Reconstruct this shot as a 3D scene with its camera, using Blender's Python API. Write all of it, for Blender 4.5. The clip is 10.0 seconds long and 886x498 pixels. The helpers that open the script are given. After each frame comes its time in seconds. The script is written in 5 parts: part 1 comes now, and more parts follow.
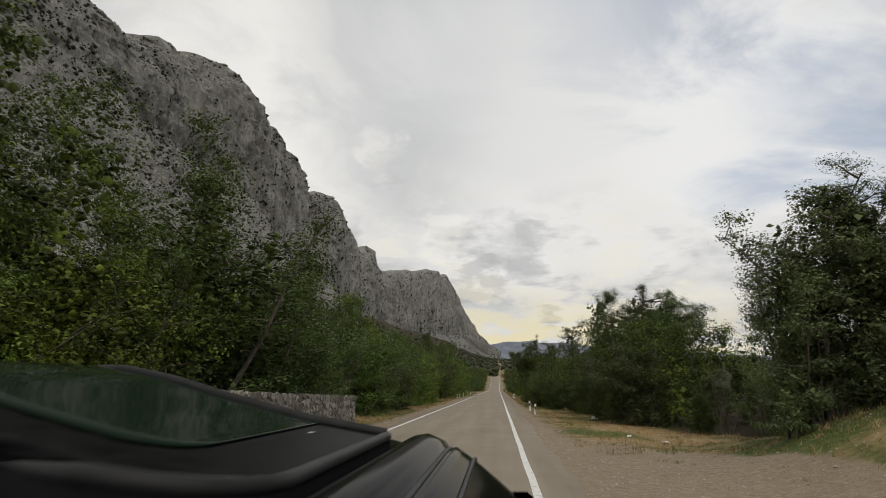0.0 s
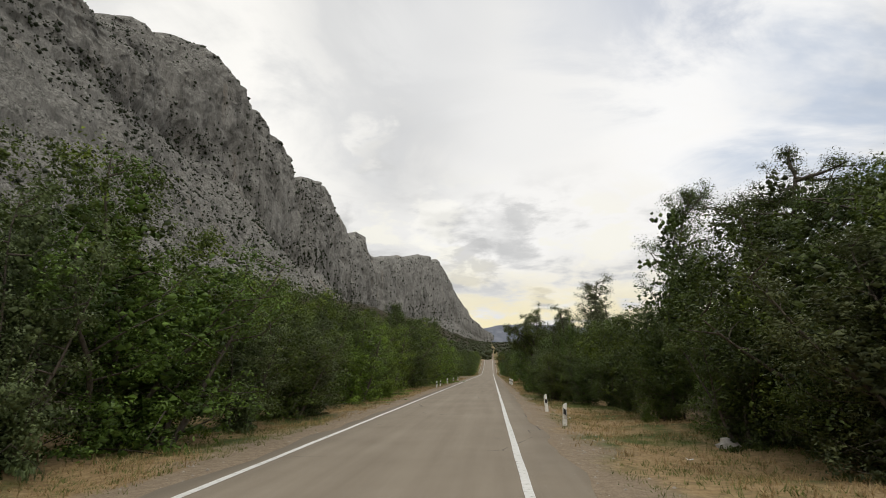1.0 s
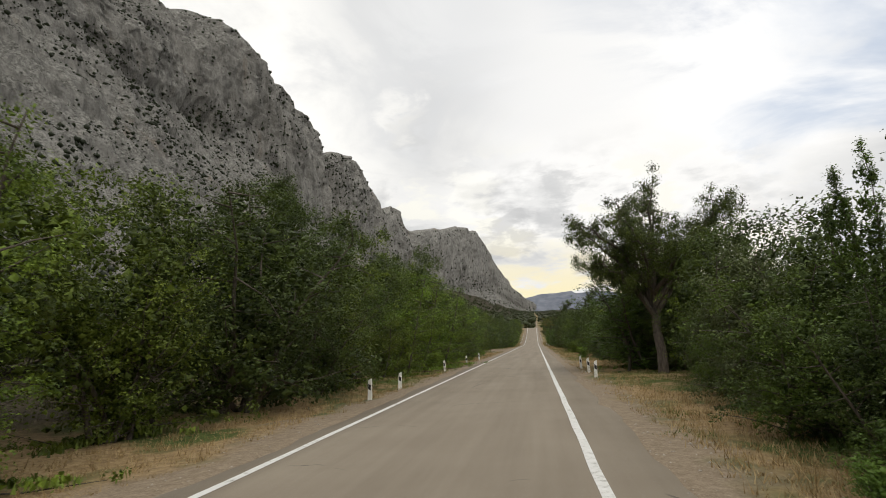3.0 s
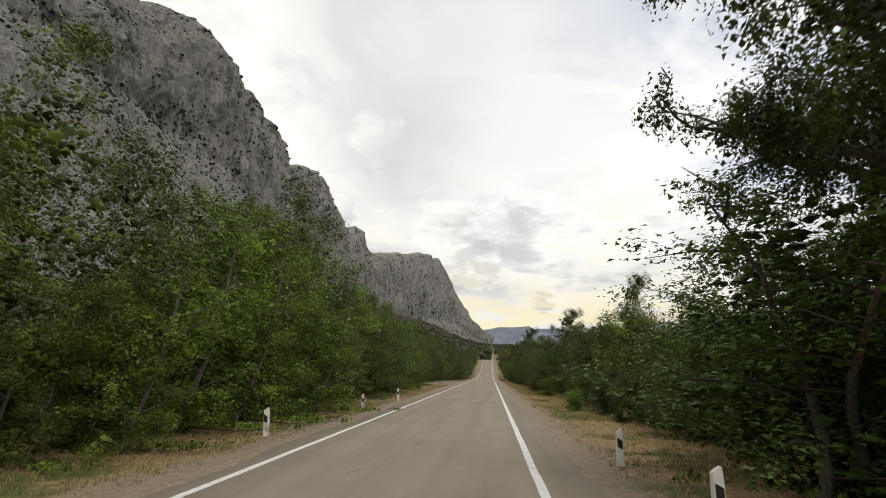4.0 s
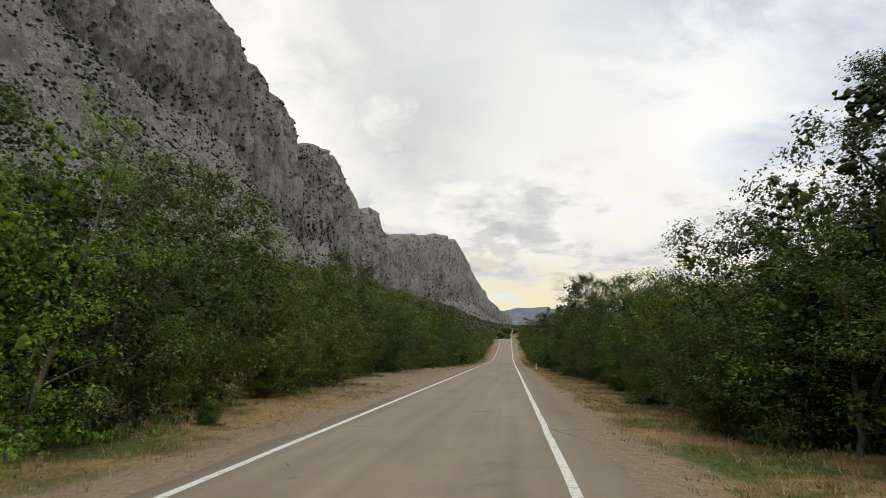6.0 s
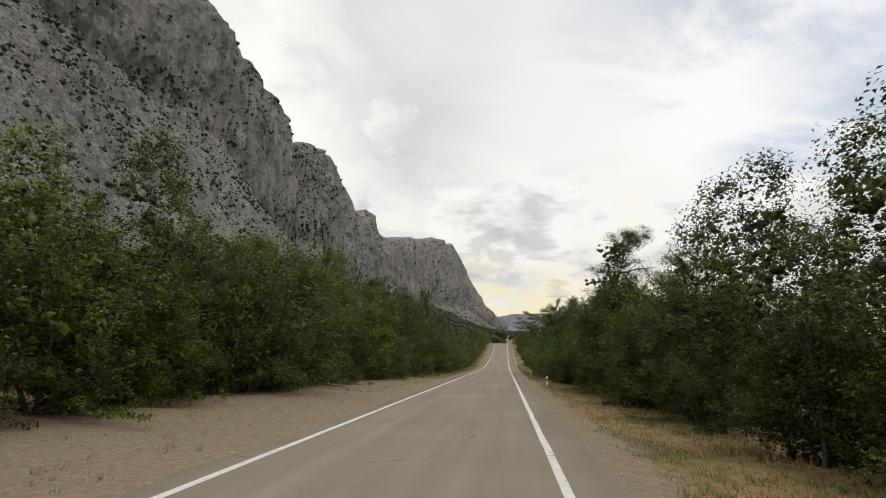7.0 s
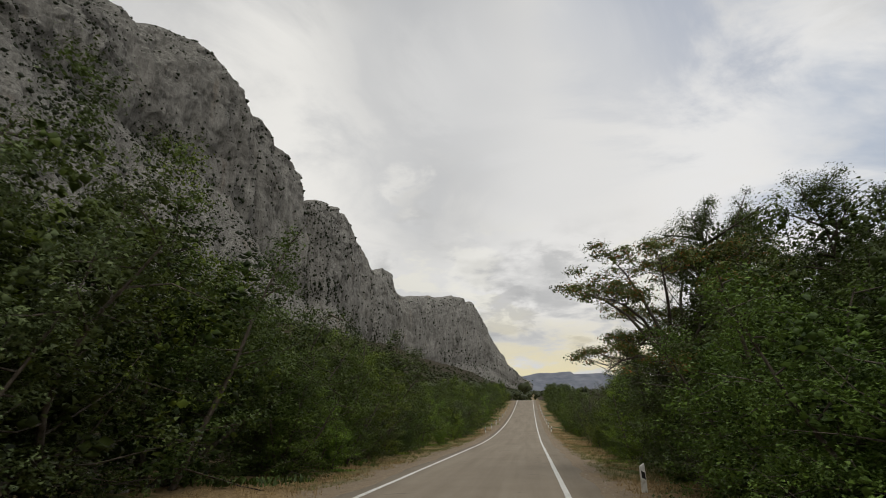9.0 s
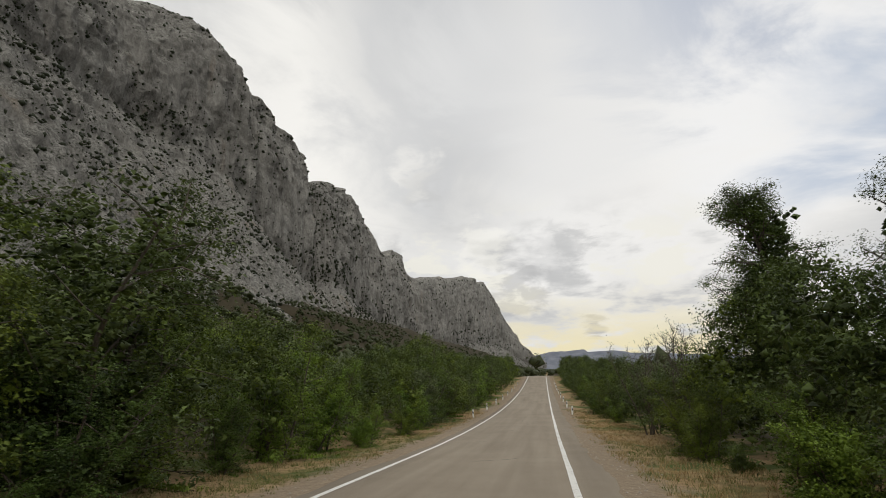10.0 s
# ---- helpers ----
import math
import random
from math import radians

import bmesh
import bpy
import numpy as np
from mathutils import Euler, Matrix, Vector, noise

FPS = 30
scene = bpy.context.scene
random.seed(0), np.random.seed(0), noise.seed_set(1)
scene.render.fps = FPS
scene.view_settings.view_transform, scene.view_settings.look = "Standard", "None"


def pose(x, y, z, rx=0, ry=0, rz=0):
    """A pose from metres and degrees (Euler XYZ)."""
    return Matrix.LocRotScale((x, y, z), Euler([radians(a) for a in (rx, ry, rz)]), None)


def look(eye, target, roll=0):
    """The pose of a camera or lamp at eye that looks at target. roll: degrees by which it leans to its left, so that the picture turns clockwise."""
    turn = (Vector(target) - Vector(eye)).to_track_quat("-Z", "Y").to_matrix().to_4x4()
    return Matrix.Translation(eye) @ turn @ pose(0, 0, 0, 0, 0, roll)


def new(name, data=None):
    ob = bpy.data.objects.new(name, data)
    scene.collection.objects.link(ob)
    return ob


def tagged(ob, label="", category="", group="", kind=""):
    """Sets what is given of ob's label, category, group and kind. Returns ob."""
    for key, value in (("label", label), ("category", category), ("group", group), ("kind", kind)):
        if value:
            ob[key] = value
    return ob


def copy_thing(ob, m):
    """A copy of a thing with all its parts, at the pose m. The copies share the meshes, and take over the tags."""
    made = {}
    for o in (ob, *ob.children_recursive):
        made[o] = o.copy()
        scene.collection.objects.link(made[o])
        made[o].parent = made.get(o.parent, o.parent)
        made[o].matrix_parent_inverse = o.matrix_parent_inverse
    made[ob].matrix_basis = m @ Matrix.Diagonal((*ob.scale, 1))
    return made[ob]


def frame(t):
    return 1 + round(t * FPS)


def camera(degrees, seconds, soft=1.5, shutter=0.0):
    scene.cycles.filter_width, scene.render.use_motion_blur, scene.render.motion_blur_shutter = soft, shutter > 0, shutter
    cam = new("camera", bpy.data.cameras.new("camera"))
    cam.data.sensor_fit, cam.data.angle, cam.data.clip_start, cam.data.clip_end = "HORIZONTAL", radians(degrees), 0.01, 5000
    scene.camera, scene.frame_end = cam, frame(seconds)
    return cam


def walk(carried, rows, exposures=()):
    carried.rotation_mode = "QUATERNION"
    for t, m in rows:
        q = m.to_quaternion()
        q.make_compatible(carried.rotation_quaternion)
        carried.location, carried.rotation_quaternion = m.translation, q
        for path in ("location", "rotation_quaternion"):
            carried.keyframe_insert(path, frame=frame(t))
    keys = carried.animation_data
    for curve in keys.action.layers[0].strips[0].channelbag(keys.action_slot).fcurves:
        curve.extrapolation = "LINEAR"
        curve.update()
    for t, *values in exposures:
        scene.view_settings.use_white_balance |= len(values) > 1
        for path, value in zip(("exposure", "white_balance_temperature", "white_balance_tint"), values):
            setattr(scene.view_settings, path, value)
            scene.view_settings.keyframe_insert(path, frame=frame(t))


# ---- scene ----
# ------------------------------------------------------------------ camera
cam = camera(76.2, 10.0, soft=0.8, shutter=0.04)

# seconds, x, y, z, yaw, pitch, roll (degrees; roll leans right)
ROWS = [
    (0.0, -0.04, -0.00, 1.753, 5.59, 13.65, -0.69),
    (0.5, 0.06, 10.70, 1.753, 5.63, 13.39, -0.69),
    (1.0, 0.12, 21.44, 1.753, 4.69, 12.18, 0.75),
    (1.5, 0.09, 32.30, 1.753, 4.67, 11.04, 1.07),
    (2.0, 0.03, 43.30, 1.753, 5.68, 10.67, 2.76),
    (2.5, -0.05, 54.46, 1.753, 5.99, 11.83, 3.24),
    (2.7, -0.05, 58.98, 1.753, 8.72, 9.63, 4.22),
    (3.8, -0.10, 84.17, 1.753, 5.66, 11.34, -0.96),
    (4.0, -0.19, 88.80, 1.753, 4.93, 12.27, -0.99),
    (4.5, -0.14, 100.55, 1.753, 4.35, 10.84, -0.94),
    (5.0, -0.22, 112.44, 1.753, 4.44, 10.80, -0.02),
    (5.5, -0.26, 124.49, 1.753, 6.11, 10.52, -0.50),
    (6.0, -0.22, 136.70, 1.753, 6.68, 10.47, -0.31),
    (6.2, -0.22, 141.66, 1.753, 6.21, 10.92, 0.23),
    (7.3, -0.28, 169.30, 1.753, 6.44, 11.08, -1.54),
    (7.5, -0.42, 174.40, 1.753, 6.34, 12.31, -1.21),
    (8.0, -0.35, 187.34, 1.753, 7.54, 20.00, -1.90),
    (8.5, -0.26, 200.38, 1.753, 7.59, 17.32, -1.42),
    (9.0, -0.22, 213.48, 1.753, 8.50, 17.04, -0.02),
    (9.5, -0.03, 226.57, 1.753, 9.67, 16.14, 2.95),
    (10.0, 0.11, 239.66, 1.753, 9.67, 15.21, 1.15),
]


def heading(yaw, pitch):
    a, b = radians(yaw), radians(pitch)
    return Vector((-math.sin(a) * math.cos(b), math.cos(a) * math.cos(b), math.sin(b)))


walk(cam, [(t, look((x, y, z), Vector((x, y, z)) + heading(yaw, pitch), -roll)) for t, x, y, z, yaw, pitch, roll in ROWS],
     [(0.0, -0.22), (0.5, -0.12), (1.0, 0.0), (2.0, 0.05), (2.5, 0.1), (4.0, 0.12), (5.0, 0.0), (7.5, 0.03), (8.0, -0.2), (8.5, -0.28), (9.0, -0.28), (9.5, -0.22), (10.0, -0.12)])

# ------------------------------------------------------------------ world and sun
SUN_AZ, SUN_EL = 160.0, 50.0      # degrees, clockwise from +y, and up


def node_tree(owner):
    owner.use_nodes = True
    owner.node_tree.nodes.clear()
    return owner.node_tree


class Nodes:
    """Short hand for writing node graphs."""

    def __init__(self, tree):
        self.t = tree

    def add(self, kind, **sets):
        n = self.t.nodes.new(kind)
        for k, v in sets.items():
            setattr(n, k, v)
        return n

    def put(self, sock, value):
        if isinstance(value, bpy.types.NodeSocket):
            self.t.links.new(value, sock)
        elif value is not None:
            sock.default_value = value

    def math(self, op, a, b=None, c=None, clamp=False):
        n = self.add("ShaderNodeMath", operation=op, use_clamp=clamp)
        for s, v in zip(n.inputs, (a, b, c)):
            self.put(s, v)
        return n.outputs[0]

    def vec(self, op, a, b=None, out=0):
        n = self.add("ShaderNodeVectorMath", operation=op)
        self.put(n.inputs[0], a)
        if b is not None:
            self.put(n.inputs[1], b)
        return n.outputs[out]

    def noise(self, vector, scale, detail=4.0, rough=0.55, distortion=0.0):
        n = self.add("ShaderNodeTexNoise")
        self.put(n.inputs["Vector"], vector)
        n.inputs["Scale"].default_value = scale
        n.inputs["Detail"].default_value = detail
        n.inputs["Roughness"].default_value = rough
        n.inputs["Distortion"].default_value = distortion
        return n.outputs["Fac"]

    def ramp(self, fac, stops):
        n = self.add("ShaderNodeValToRGB")
        self.put(n.inputs[0], fac)
        e = n.color_ramp.elements
        while len(e) < len(stops):
            e.new(0.5)
        for i, (p, c) in enumerate(stops):
            e[i].position = p
            e[i].color = (*c, 1.0) if not isinstance(c, float) else (c, c, c, 1.0)
        return n.outputs[0]

    def mix(self, fac, a, b, mode="MIX"):
        n = self.add("ShaderNodeMix", data_type="RGBA", blend_type=mode)
        self.put(n.inputs[0], fac)
        for s, v in ((n.inputs[6], a), (n.inputs[7], b)):
            self.put(s, (*v, 1.0) if isinstance(v, tuple) and len(v) == 3 else v)
        return n.outputs[2]

    def smooth(self, x, lo, hi):
        n = self.add("ShaderNodeMapRange", interpolation_type="SMOOTHSTEP")
        self.put(n.inputs[0], x)
        n.inputs[1].default_value, n.inputs[2].default_value = lo, hi
        return n.outputs[0]


def build_world():
    world = bpy.data.worlds.new("cloudy_sky")
    scene.world = world
    g = Nodes(node_tree(world))
    way = g.add("ShaderNodeTexCoord").outputs["Generated"]
    xyz = g.add("ShaderNodeSeparateXYZ")
    g.put(xyz.inputs[0], way)
    x, y, z = xyz.outputs
    sky = g.add("ShaderNodeTexSky", sky_type="NISHITA", sun_disc=False, sun_elevation=radians(SUN_EL), sun_rotation=radians(SUN_AZ))
    sky.air_density, sky.dust_density = 1.0, 1.5
    blue = g.vec("SCALE", sky.outputs[0])
    blue.node.inputs["Scale"].default_value = 0.10
    # cloud sheet seen in perspective
    up = g.math("ADD", g.math("MAXIMUM", z, 0.0), 0.22)
    flat = g.add("ShaderNodeCombineXYZ")
    g.put(flat.inputs[0], g.math("DIVIDE", x, up))
    g.put(flat.inputs[1], g.math("DIVIDE", y, up))
    flat = flat.outputs[0]
    broad = g.noise(flat, 0.62, 3.0, 0.45, 0.5)
    puffs = g.noise(flat, 2.0, 6.0, 0.5, 0.3)
    body = g.math("ADD", g.math("MULTIPLY", broad, 0.78), g.math("MULTIPLY", puffs, 0.22))
    cloud = g.ramp(body, [(0.36, (0.56, 0.565, 0.57)), (0.43, (0.67, 0.672, 0.67)), (0.50, (0.80, 0.795, 0.78)), (0.58, (0.96, 0.95, 0.93))])
    # broad bright and grey fields of the sheet, with uneven borders
    drift = g.math("MULTIPLY", g.math("SUBTRACT", g.noise(flat, 1.9, 7.0, 0.6, 0.9), 0.5), 0.10)
    for spot, near_, far_, tone, amount in (((-0.385, 0.800, 0.460), 0.996, 0.955, (1.05, 1.03, 0.98), 0.8), ((-0.135, 0.838, 0.528), 0.996, 0.966, (0.56, 0.575, 0.60), 0.6),
                                            ((0.265, 0.880, 0.395), 0.994, 0.935, (0.98, 0.965, 0.94), 0.8), ((0.337, 0.807, 0.484), 0.997, 0.965, (0.97, 0.97, 0.97), 0.7),
                                            ((0.225, 0.765, 0.603), 0.998, 0.974, (0.40, 0.46, 0.58), 0.7), ((0.05, 0.86, 0.50), 0.997, 0.965, (0.84, 0.84, 0.835), 0.6)):
        dot = g.math("ADD", g.vec("DOT_PRODUCT", way, tuple(Vector(spot).normalized()), 1), drift)
        cloud = g.mix(g.math("MULTIPLY", g.smooth(dot, far_, near_), amount), cloud, tone)
    # small broken clouds over the valley's end
    small = g.noise(flat, 3.4, 7.0, 0.55, 0.2)
    band = g.math("MULTIPLY", g.math("MULTIPLY", g.smooth(z, 0.10, 0.16), g.smooth(z, 0.36, 0.24)), g.smooth(y, 0.86, 0.95))
    cloud = g.mix(g.math("MULTIPLY", band, g.math("MULTIPLY", g.smooth(small, 0.48, 0.66), 0.65)), cloud, (0.45, 0.455, 0.46))
    cloud = g.mix(g.math("MULTIPLY", band, g.math("MULTIPLY", g.smooth(small, 0.46, 0.38), 0.8)), cloud, (0.93, 0.91, 0.82))
    # the few clouds that stand out from the sheet
    ragged = g.noise(flat, 7.0, 6.0, 0.6, 0.4)
    for spot, near_, far_, tone, amount in (((-0.095, 0.963, 0.250), 0.9998, 0.9982, (1.02, 1.0, 0.92), 0.5), ((0.072, 0.964, 0.257), 0.9999, 0.9988, (0.47, 0.475, 0.48), 0.45),
                                            ((0.020, 0.970, 0.240), 0.9997, 0.9980, (0.55, 0.555, 0.56), 0.35), ((-0.035, 0.982, 0.185), 0.9997, 0.9982, (0.50, 0.50, 0.50), 0.55),
                                            ((-0.203, 0.895, 0.394), 0.9999, 0.9987, (1.0, 0.98, 0.93), 0.55), ((-0.188, 0.908, 0.372), 0.9999, 0.9990, (0.60, 0.60, 0.59), 0.4),
                                            ((0.085, 0.989, 0.119), 0.99997, 0.9996, (0.45, 0.44, 0.43), 0.7)):
        dot = g.vec("DOT_PRODUCT", way, tuple(Vector(spot).normalized()), 1)
        dot = g.math("ADD", dot, g.math("MULTIPLY", g.math("SUBTRACT", ragged, 0.52), (near_ - far_) * 5.0))
        cloud = g.mix(g.math("MULTIPLY", g.smooth(dot, far_, near_), amount), cloud, tone)
    # warm light low over the valley's end
    low = g.smooth(z, 0.21, 0.05)
    ahead = g.smooth(y, 0.86, 0.985)
    cloud = g.mix(g.math("MULTIPLY", g.math("MULTIPLY", low, ahead), g.smooth(small, 0.62, 0.45)), cloud, (0.92, 0.82, 0.52))
    # thin places where blue shows
    streaks = g.add("ShaderNodeMapping")
    g.put(streaks.inputs["Vector"], flat)
    streaks.inputs["Rotation"].default_value[2] = radians(35)
    streaks.inputs["Scale"].default_value = (0.9, 1.7, 1.0)
    torn = g.smooth(g.noise(streaks.outputs[0], 1.3, 6.0, 0.55, 0.5), 0.40, 0.62)
    side = g.vec("DOT_PRODUCT", way, tuple(Vector((0.600, 0.740, 0.330)).normalized()), 1)
    thin = g.math("MULTIPLY", g.smooth(g.math("ADD", side, drift), 0.950, 0.998), torn)
    colour = g.mix(g.math("MULTIPLY", thin, 0.6), cloud, g.mix(0.6, blue, (0.36, 0.50, 0.72)))
    bg = g.add("ShaderNodeBackground")
    g.put(bg.inputs[0], colour)
    bg.inputs[1].default_value = 1.0
    out = g.add("ShaderNodeOutputWorld")
    g.put(out.inputs[0], bg.outputs[0])


build_world()

lamp = bpy.data.lights.new("sun", "SUN")
lamp.energy, lamp.angle, lamp.color = 0.95, radians(24), (1.0, 0.95, 0.86)
sun = new("sun", lamp)
sun.matrix_world = look((math.sin(radians(SUN_AZ)) * 300, math.cos(radians(SUN_AZ)) * 300, 300 * math.tan(radians(SUN_EL))), (0, 0, 0))


# ------------------------------------------------------------------ materials
def surface(name, rough=0.8, metal=0.0, spec=0.4):
    m = bpy.data.materials.new(name)
    g = Nodes(node_tree(m))
    p = g.add("ShaderNodeBsdfPrincipled")
    p.inputs["Roughness"].default_value = rough
    p.inputs["Metallic"].default_value = metal
    p.inputs["Specular IOR Level"].default_value = spec
    out = g.add("ShaderNodeOutputMaterial")
    g.put(out.inputs[0], p.outputs[0])
    return m, g, p


def bump(g, p, height, strength, distance):
    b = g.add("ShaderNodeBump")
    g.put(b.inputs["Height"], height)
    b.inputs["Strength"].default_value, b.inputs["Distance"].default_value = strength, distance
    g.put(p.inputs["Normal"], b.outputs[0])


def place(g, sx=1.0, sy=1.0, sz=1.0):
    pos = g.add("ShaderNodeNewGeometry").outputs["Position"]
    return g.vec("MULTIPLY", pos, (sx, sy, sz))


def leaf_material(name, dark, light, dry=None):
    m, g, p = surface(name, 0.55, 0.0, 0.35)
    rnd = g.add("ShaderNodeNewGeometry").outputs["Random Per Island"]
    one = g.add("ShaderNodeObjectInfo").outputs["Random"]
    # besides leaf tone, the blotches paint shaded hollows and lit clumps into the colour
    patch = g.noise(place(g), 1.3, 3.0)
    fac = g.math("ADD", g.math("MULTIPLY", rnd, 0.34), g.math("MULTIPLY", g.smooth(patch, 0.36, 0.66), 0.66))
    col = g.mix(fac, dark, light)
    if dry:
        col = g.mix(g.math("GREATER_THAN", rnd, dry[0]), col, dry[1])
    hsv = g.add("ShaderNodeHueSaturation")
    g.put(hsv.inputs["Color"], col)
    g.put(hsv.inputs["Hue"], g.math("ADD", 0.471, g.math("MULTIPLY", one, 0.034)))
    g.put(hsv.inputs["Value"], g.math("ADD", 0.68, g.math("MULTIPLY", one, 0.62)))
    g.put(p.inputs["Base Color"], hsv.outputs[0])
    t = g.add("ShaderNodeBsdfTranslucent")
    g.put(t.inputs[0], g.mix(0.5, hsv.outputs[0], (0.12, 0.16, 0.02)))
    mixer = g.add("ShaderNodeMixShader")
    mixer.inputs[0].default_value = 0.17
    g.put(mixer.inputs[1], p.outputs[0])
    g.put(mixer.inputs[2], t.outputs[0])
    out = [n for n in m.node_tree.nodes if n.type == "OUTPUT_MATERIAL"][0]
    g.put(out.inputs[0], mixer.outputs[0])
    return m


# the first colour is set deep to stand in for shade inside crowns
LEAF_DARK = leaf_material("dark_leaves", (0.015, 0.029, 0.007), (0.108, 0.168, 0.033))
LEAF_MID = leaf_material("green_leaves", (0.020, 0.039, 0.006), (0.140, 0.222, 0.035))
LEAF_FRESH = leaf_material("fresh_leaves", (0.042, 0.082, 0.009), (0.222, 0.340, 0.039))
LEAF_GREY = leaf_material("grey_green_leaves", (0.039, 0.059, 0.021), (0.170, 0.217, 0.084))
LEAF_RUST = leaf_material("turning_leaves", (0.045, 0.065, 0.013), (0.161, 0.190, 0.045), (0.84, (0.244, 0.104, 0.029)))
LEAF_SCRUB = leaf_material("scrub_leaves", (0.013, 0.020, 0.009), (0.036, 0.050, 0.021))
LEAF_FAR = leaf_material("distant_leaves", (0.028, 0.040, 0.014), (0.066, 0.084, 0.028))


def bark_material():
    m, g, p = surface("bark", 0.9)
    n = g.noise(place(g, 9, 9, 2), 1.5, 6.0)
    g.put(p.inputs["Base Color"], g.ramp(n, [(0.3, (0.045, 0.036, 0.028)), (0.7, (0.15, 0.125, 0.10))]))
    bump(g, p, n, 0.6, 0.03)
    return m


BARK = bark_material()


def asphalt_material():
    m, g, p = surface("worn_asphalt", 0.82, 0.0, 0.3)
    at = place(g)
    streak = g.noise(place(g, 1.6, 0.06, 1), 1.0, 4.0)
    patch = g.noise(at, 0.35, 5.0, 0.6)
    grain = g.noise(at, 45.0, 3.0, 0.7)
    col = g.ramp(g.math("ADD", g.math("MULTIPLY", streak, 0.6), g.math("MULTIPLY", patch, 0.4)),
                 [(0.3, (0.205, 0.168, 0.122)), (0.5, (0.270, 0.225, 0.168)), (0.7, (0.330, 0.280, 0.212))])
    col = g.mix(g.smooth(grain, 0.55, 0.75), col, (0.34, 0.32, 0.29))
    col = g.mix(g.smooth(g.noise(at, 0.22, 6.0, 0.65, 1.0), 0.64, 0.78), col, (0.16, 0.145, 0.125))
    vor = g.add("ShaderNodeTexVoronoi", feature="DISTANCE_TO_EDGE")
    g.put(vor.inputs["Vector"], g.vec("ADD", at, g.vec("SCALE", g.add("ShaderNodeTexNoise").outputs["Color"])))
    vor.inputs["Scale"].default_value = 0.17
    crack = g.math("MULTIPLY", g.math("LESS_THAN", vor.outputs["Distance"], 0.0028), g.smooth(patch, 0.52, 0.60))
    col = g.mix(g.math("MULTIPLY", crack, 0.8), col, (0.05, 0.045, 0.04))
    g.put(p.inputs["Base Color"], col)
    bump(g, p, grain, 0.35, 0.01)
    return m


def paint_material():
    m, g, p = surface("road_paint", 0.7, 0.0, 0.3)
    at = place(g)
    worn = g.math("ADD", g.noise(at, 7.0, 6.0, 0.7), g.math("MULTIPLY", g.noise(at, 0.5, 2.0), 0.25))
    g.put(p.inputs["Base Color"], g.ramp(worn, [(0.44, (0.34, 0.32, 0.28)), (0.56, (0.72, 0.71, 0.67)), (0.75, (0.80, 0.79, 0.76))]))
    return m


def soil_material():
    """Dry verge: pale gravel by the asphalt, straw and soil beyond, leaf litter under the trees."""
    m, g, p = surface("verge_soil", 0.95, 0.0, 0.15)
    at = place(g)
    sep = g.add("ShaderNodeSeparateXYZ")
    g.put(sep.inputs[0], at)
    off = g.math("ABSOLUTE", g.math("ADD", sep.outputs[0], 1.9))
    wob = g.noise(at, 0.35, 5.0, 0.6)
    fine = g.noise(at, 6.0, 6.0, 0.7)
    stones = g.noise(at, 28.0, 3.0, 0.7)
    gravel = g.ramp(g.math("ADD", g.math("MULTIPLY", fine, 0.5), g.math("MULTIPLY", stones, 0.5)), [(0.35, (0.175, 0.134, 0.090)), (0.55, (0.30, 0.236, 0.166)), (0.72, (0.43, 0.355, 0.265))])
    straw = g.ramp(fine, [(0.3, (0.19, 0.130, 0.066)), (0.55, (0.34, 0.240, 0.125)), (0.75, (0.46, 0.345, 0.195))])
    green = g.ramp(fine, [(0.3, (0.042, 0.062, 0.016)), (0.7, (0.125, 0.155, 0.046))])
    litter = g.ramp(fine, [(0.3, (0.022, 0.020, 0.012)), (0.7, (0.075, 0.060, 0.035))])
    turf = g.mix(g.smooth(g.noise(at, 0.22, 4.0, 0.6), 0.47, 0.60), straw, green)
    edge = g.math("ADD", off, g.math("MULTIPLY", g.math("SUBTRACT", wob, 0.5), 4.0))
    # bare gravel lay-bys at both sides
    lay_r = g.math("MULTIPLY", g.smooth(sep.outputs[1], 24.0, 14.0), g.math("MULTIPLY", g.smooth(sep.outputs[0], -1.0, 1.0), g.smooth(sep.outputs[0], 7.4, 5.6)))
    lay_l = g.math("MULTIPLY", g.math("MULTIPLY", g.smooth(sep.outputs[1], 158.0, 168.0), g.smooth(sep.outputs[1], 222.0, 210.0)), g.smooth(sep.outputs[0], -3.0, -5.0))
    edge = g.math("SUBTRACT", edge, g.math("MULTIPLY", g.math("MAXIMUM", lay_r, lay_l), 5.0))
    col = g.mix(g.smooth(edge, 3.9, 5.2), gravel, turf)
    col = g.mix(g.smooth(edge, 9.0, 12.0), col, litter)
    g.put(p.inputs["Base Color"], col)
    bump(g, p, g.math("ADD", fine, g.math("MULTIPLY", stones, 0.5)), 0.45, 0.035)
    return m


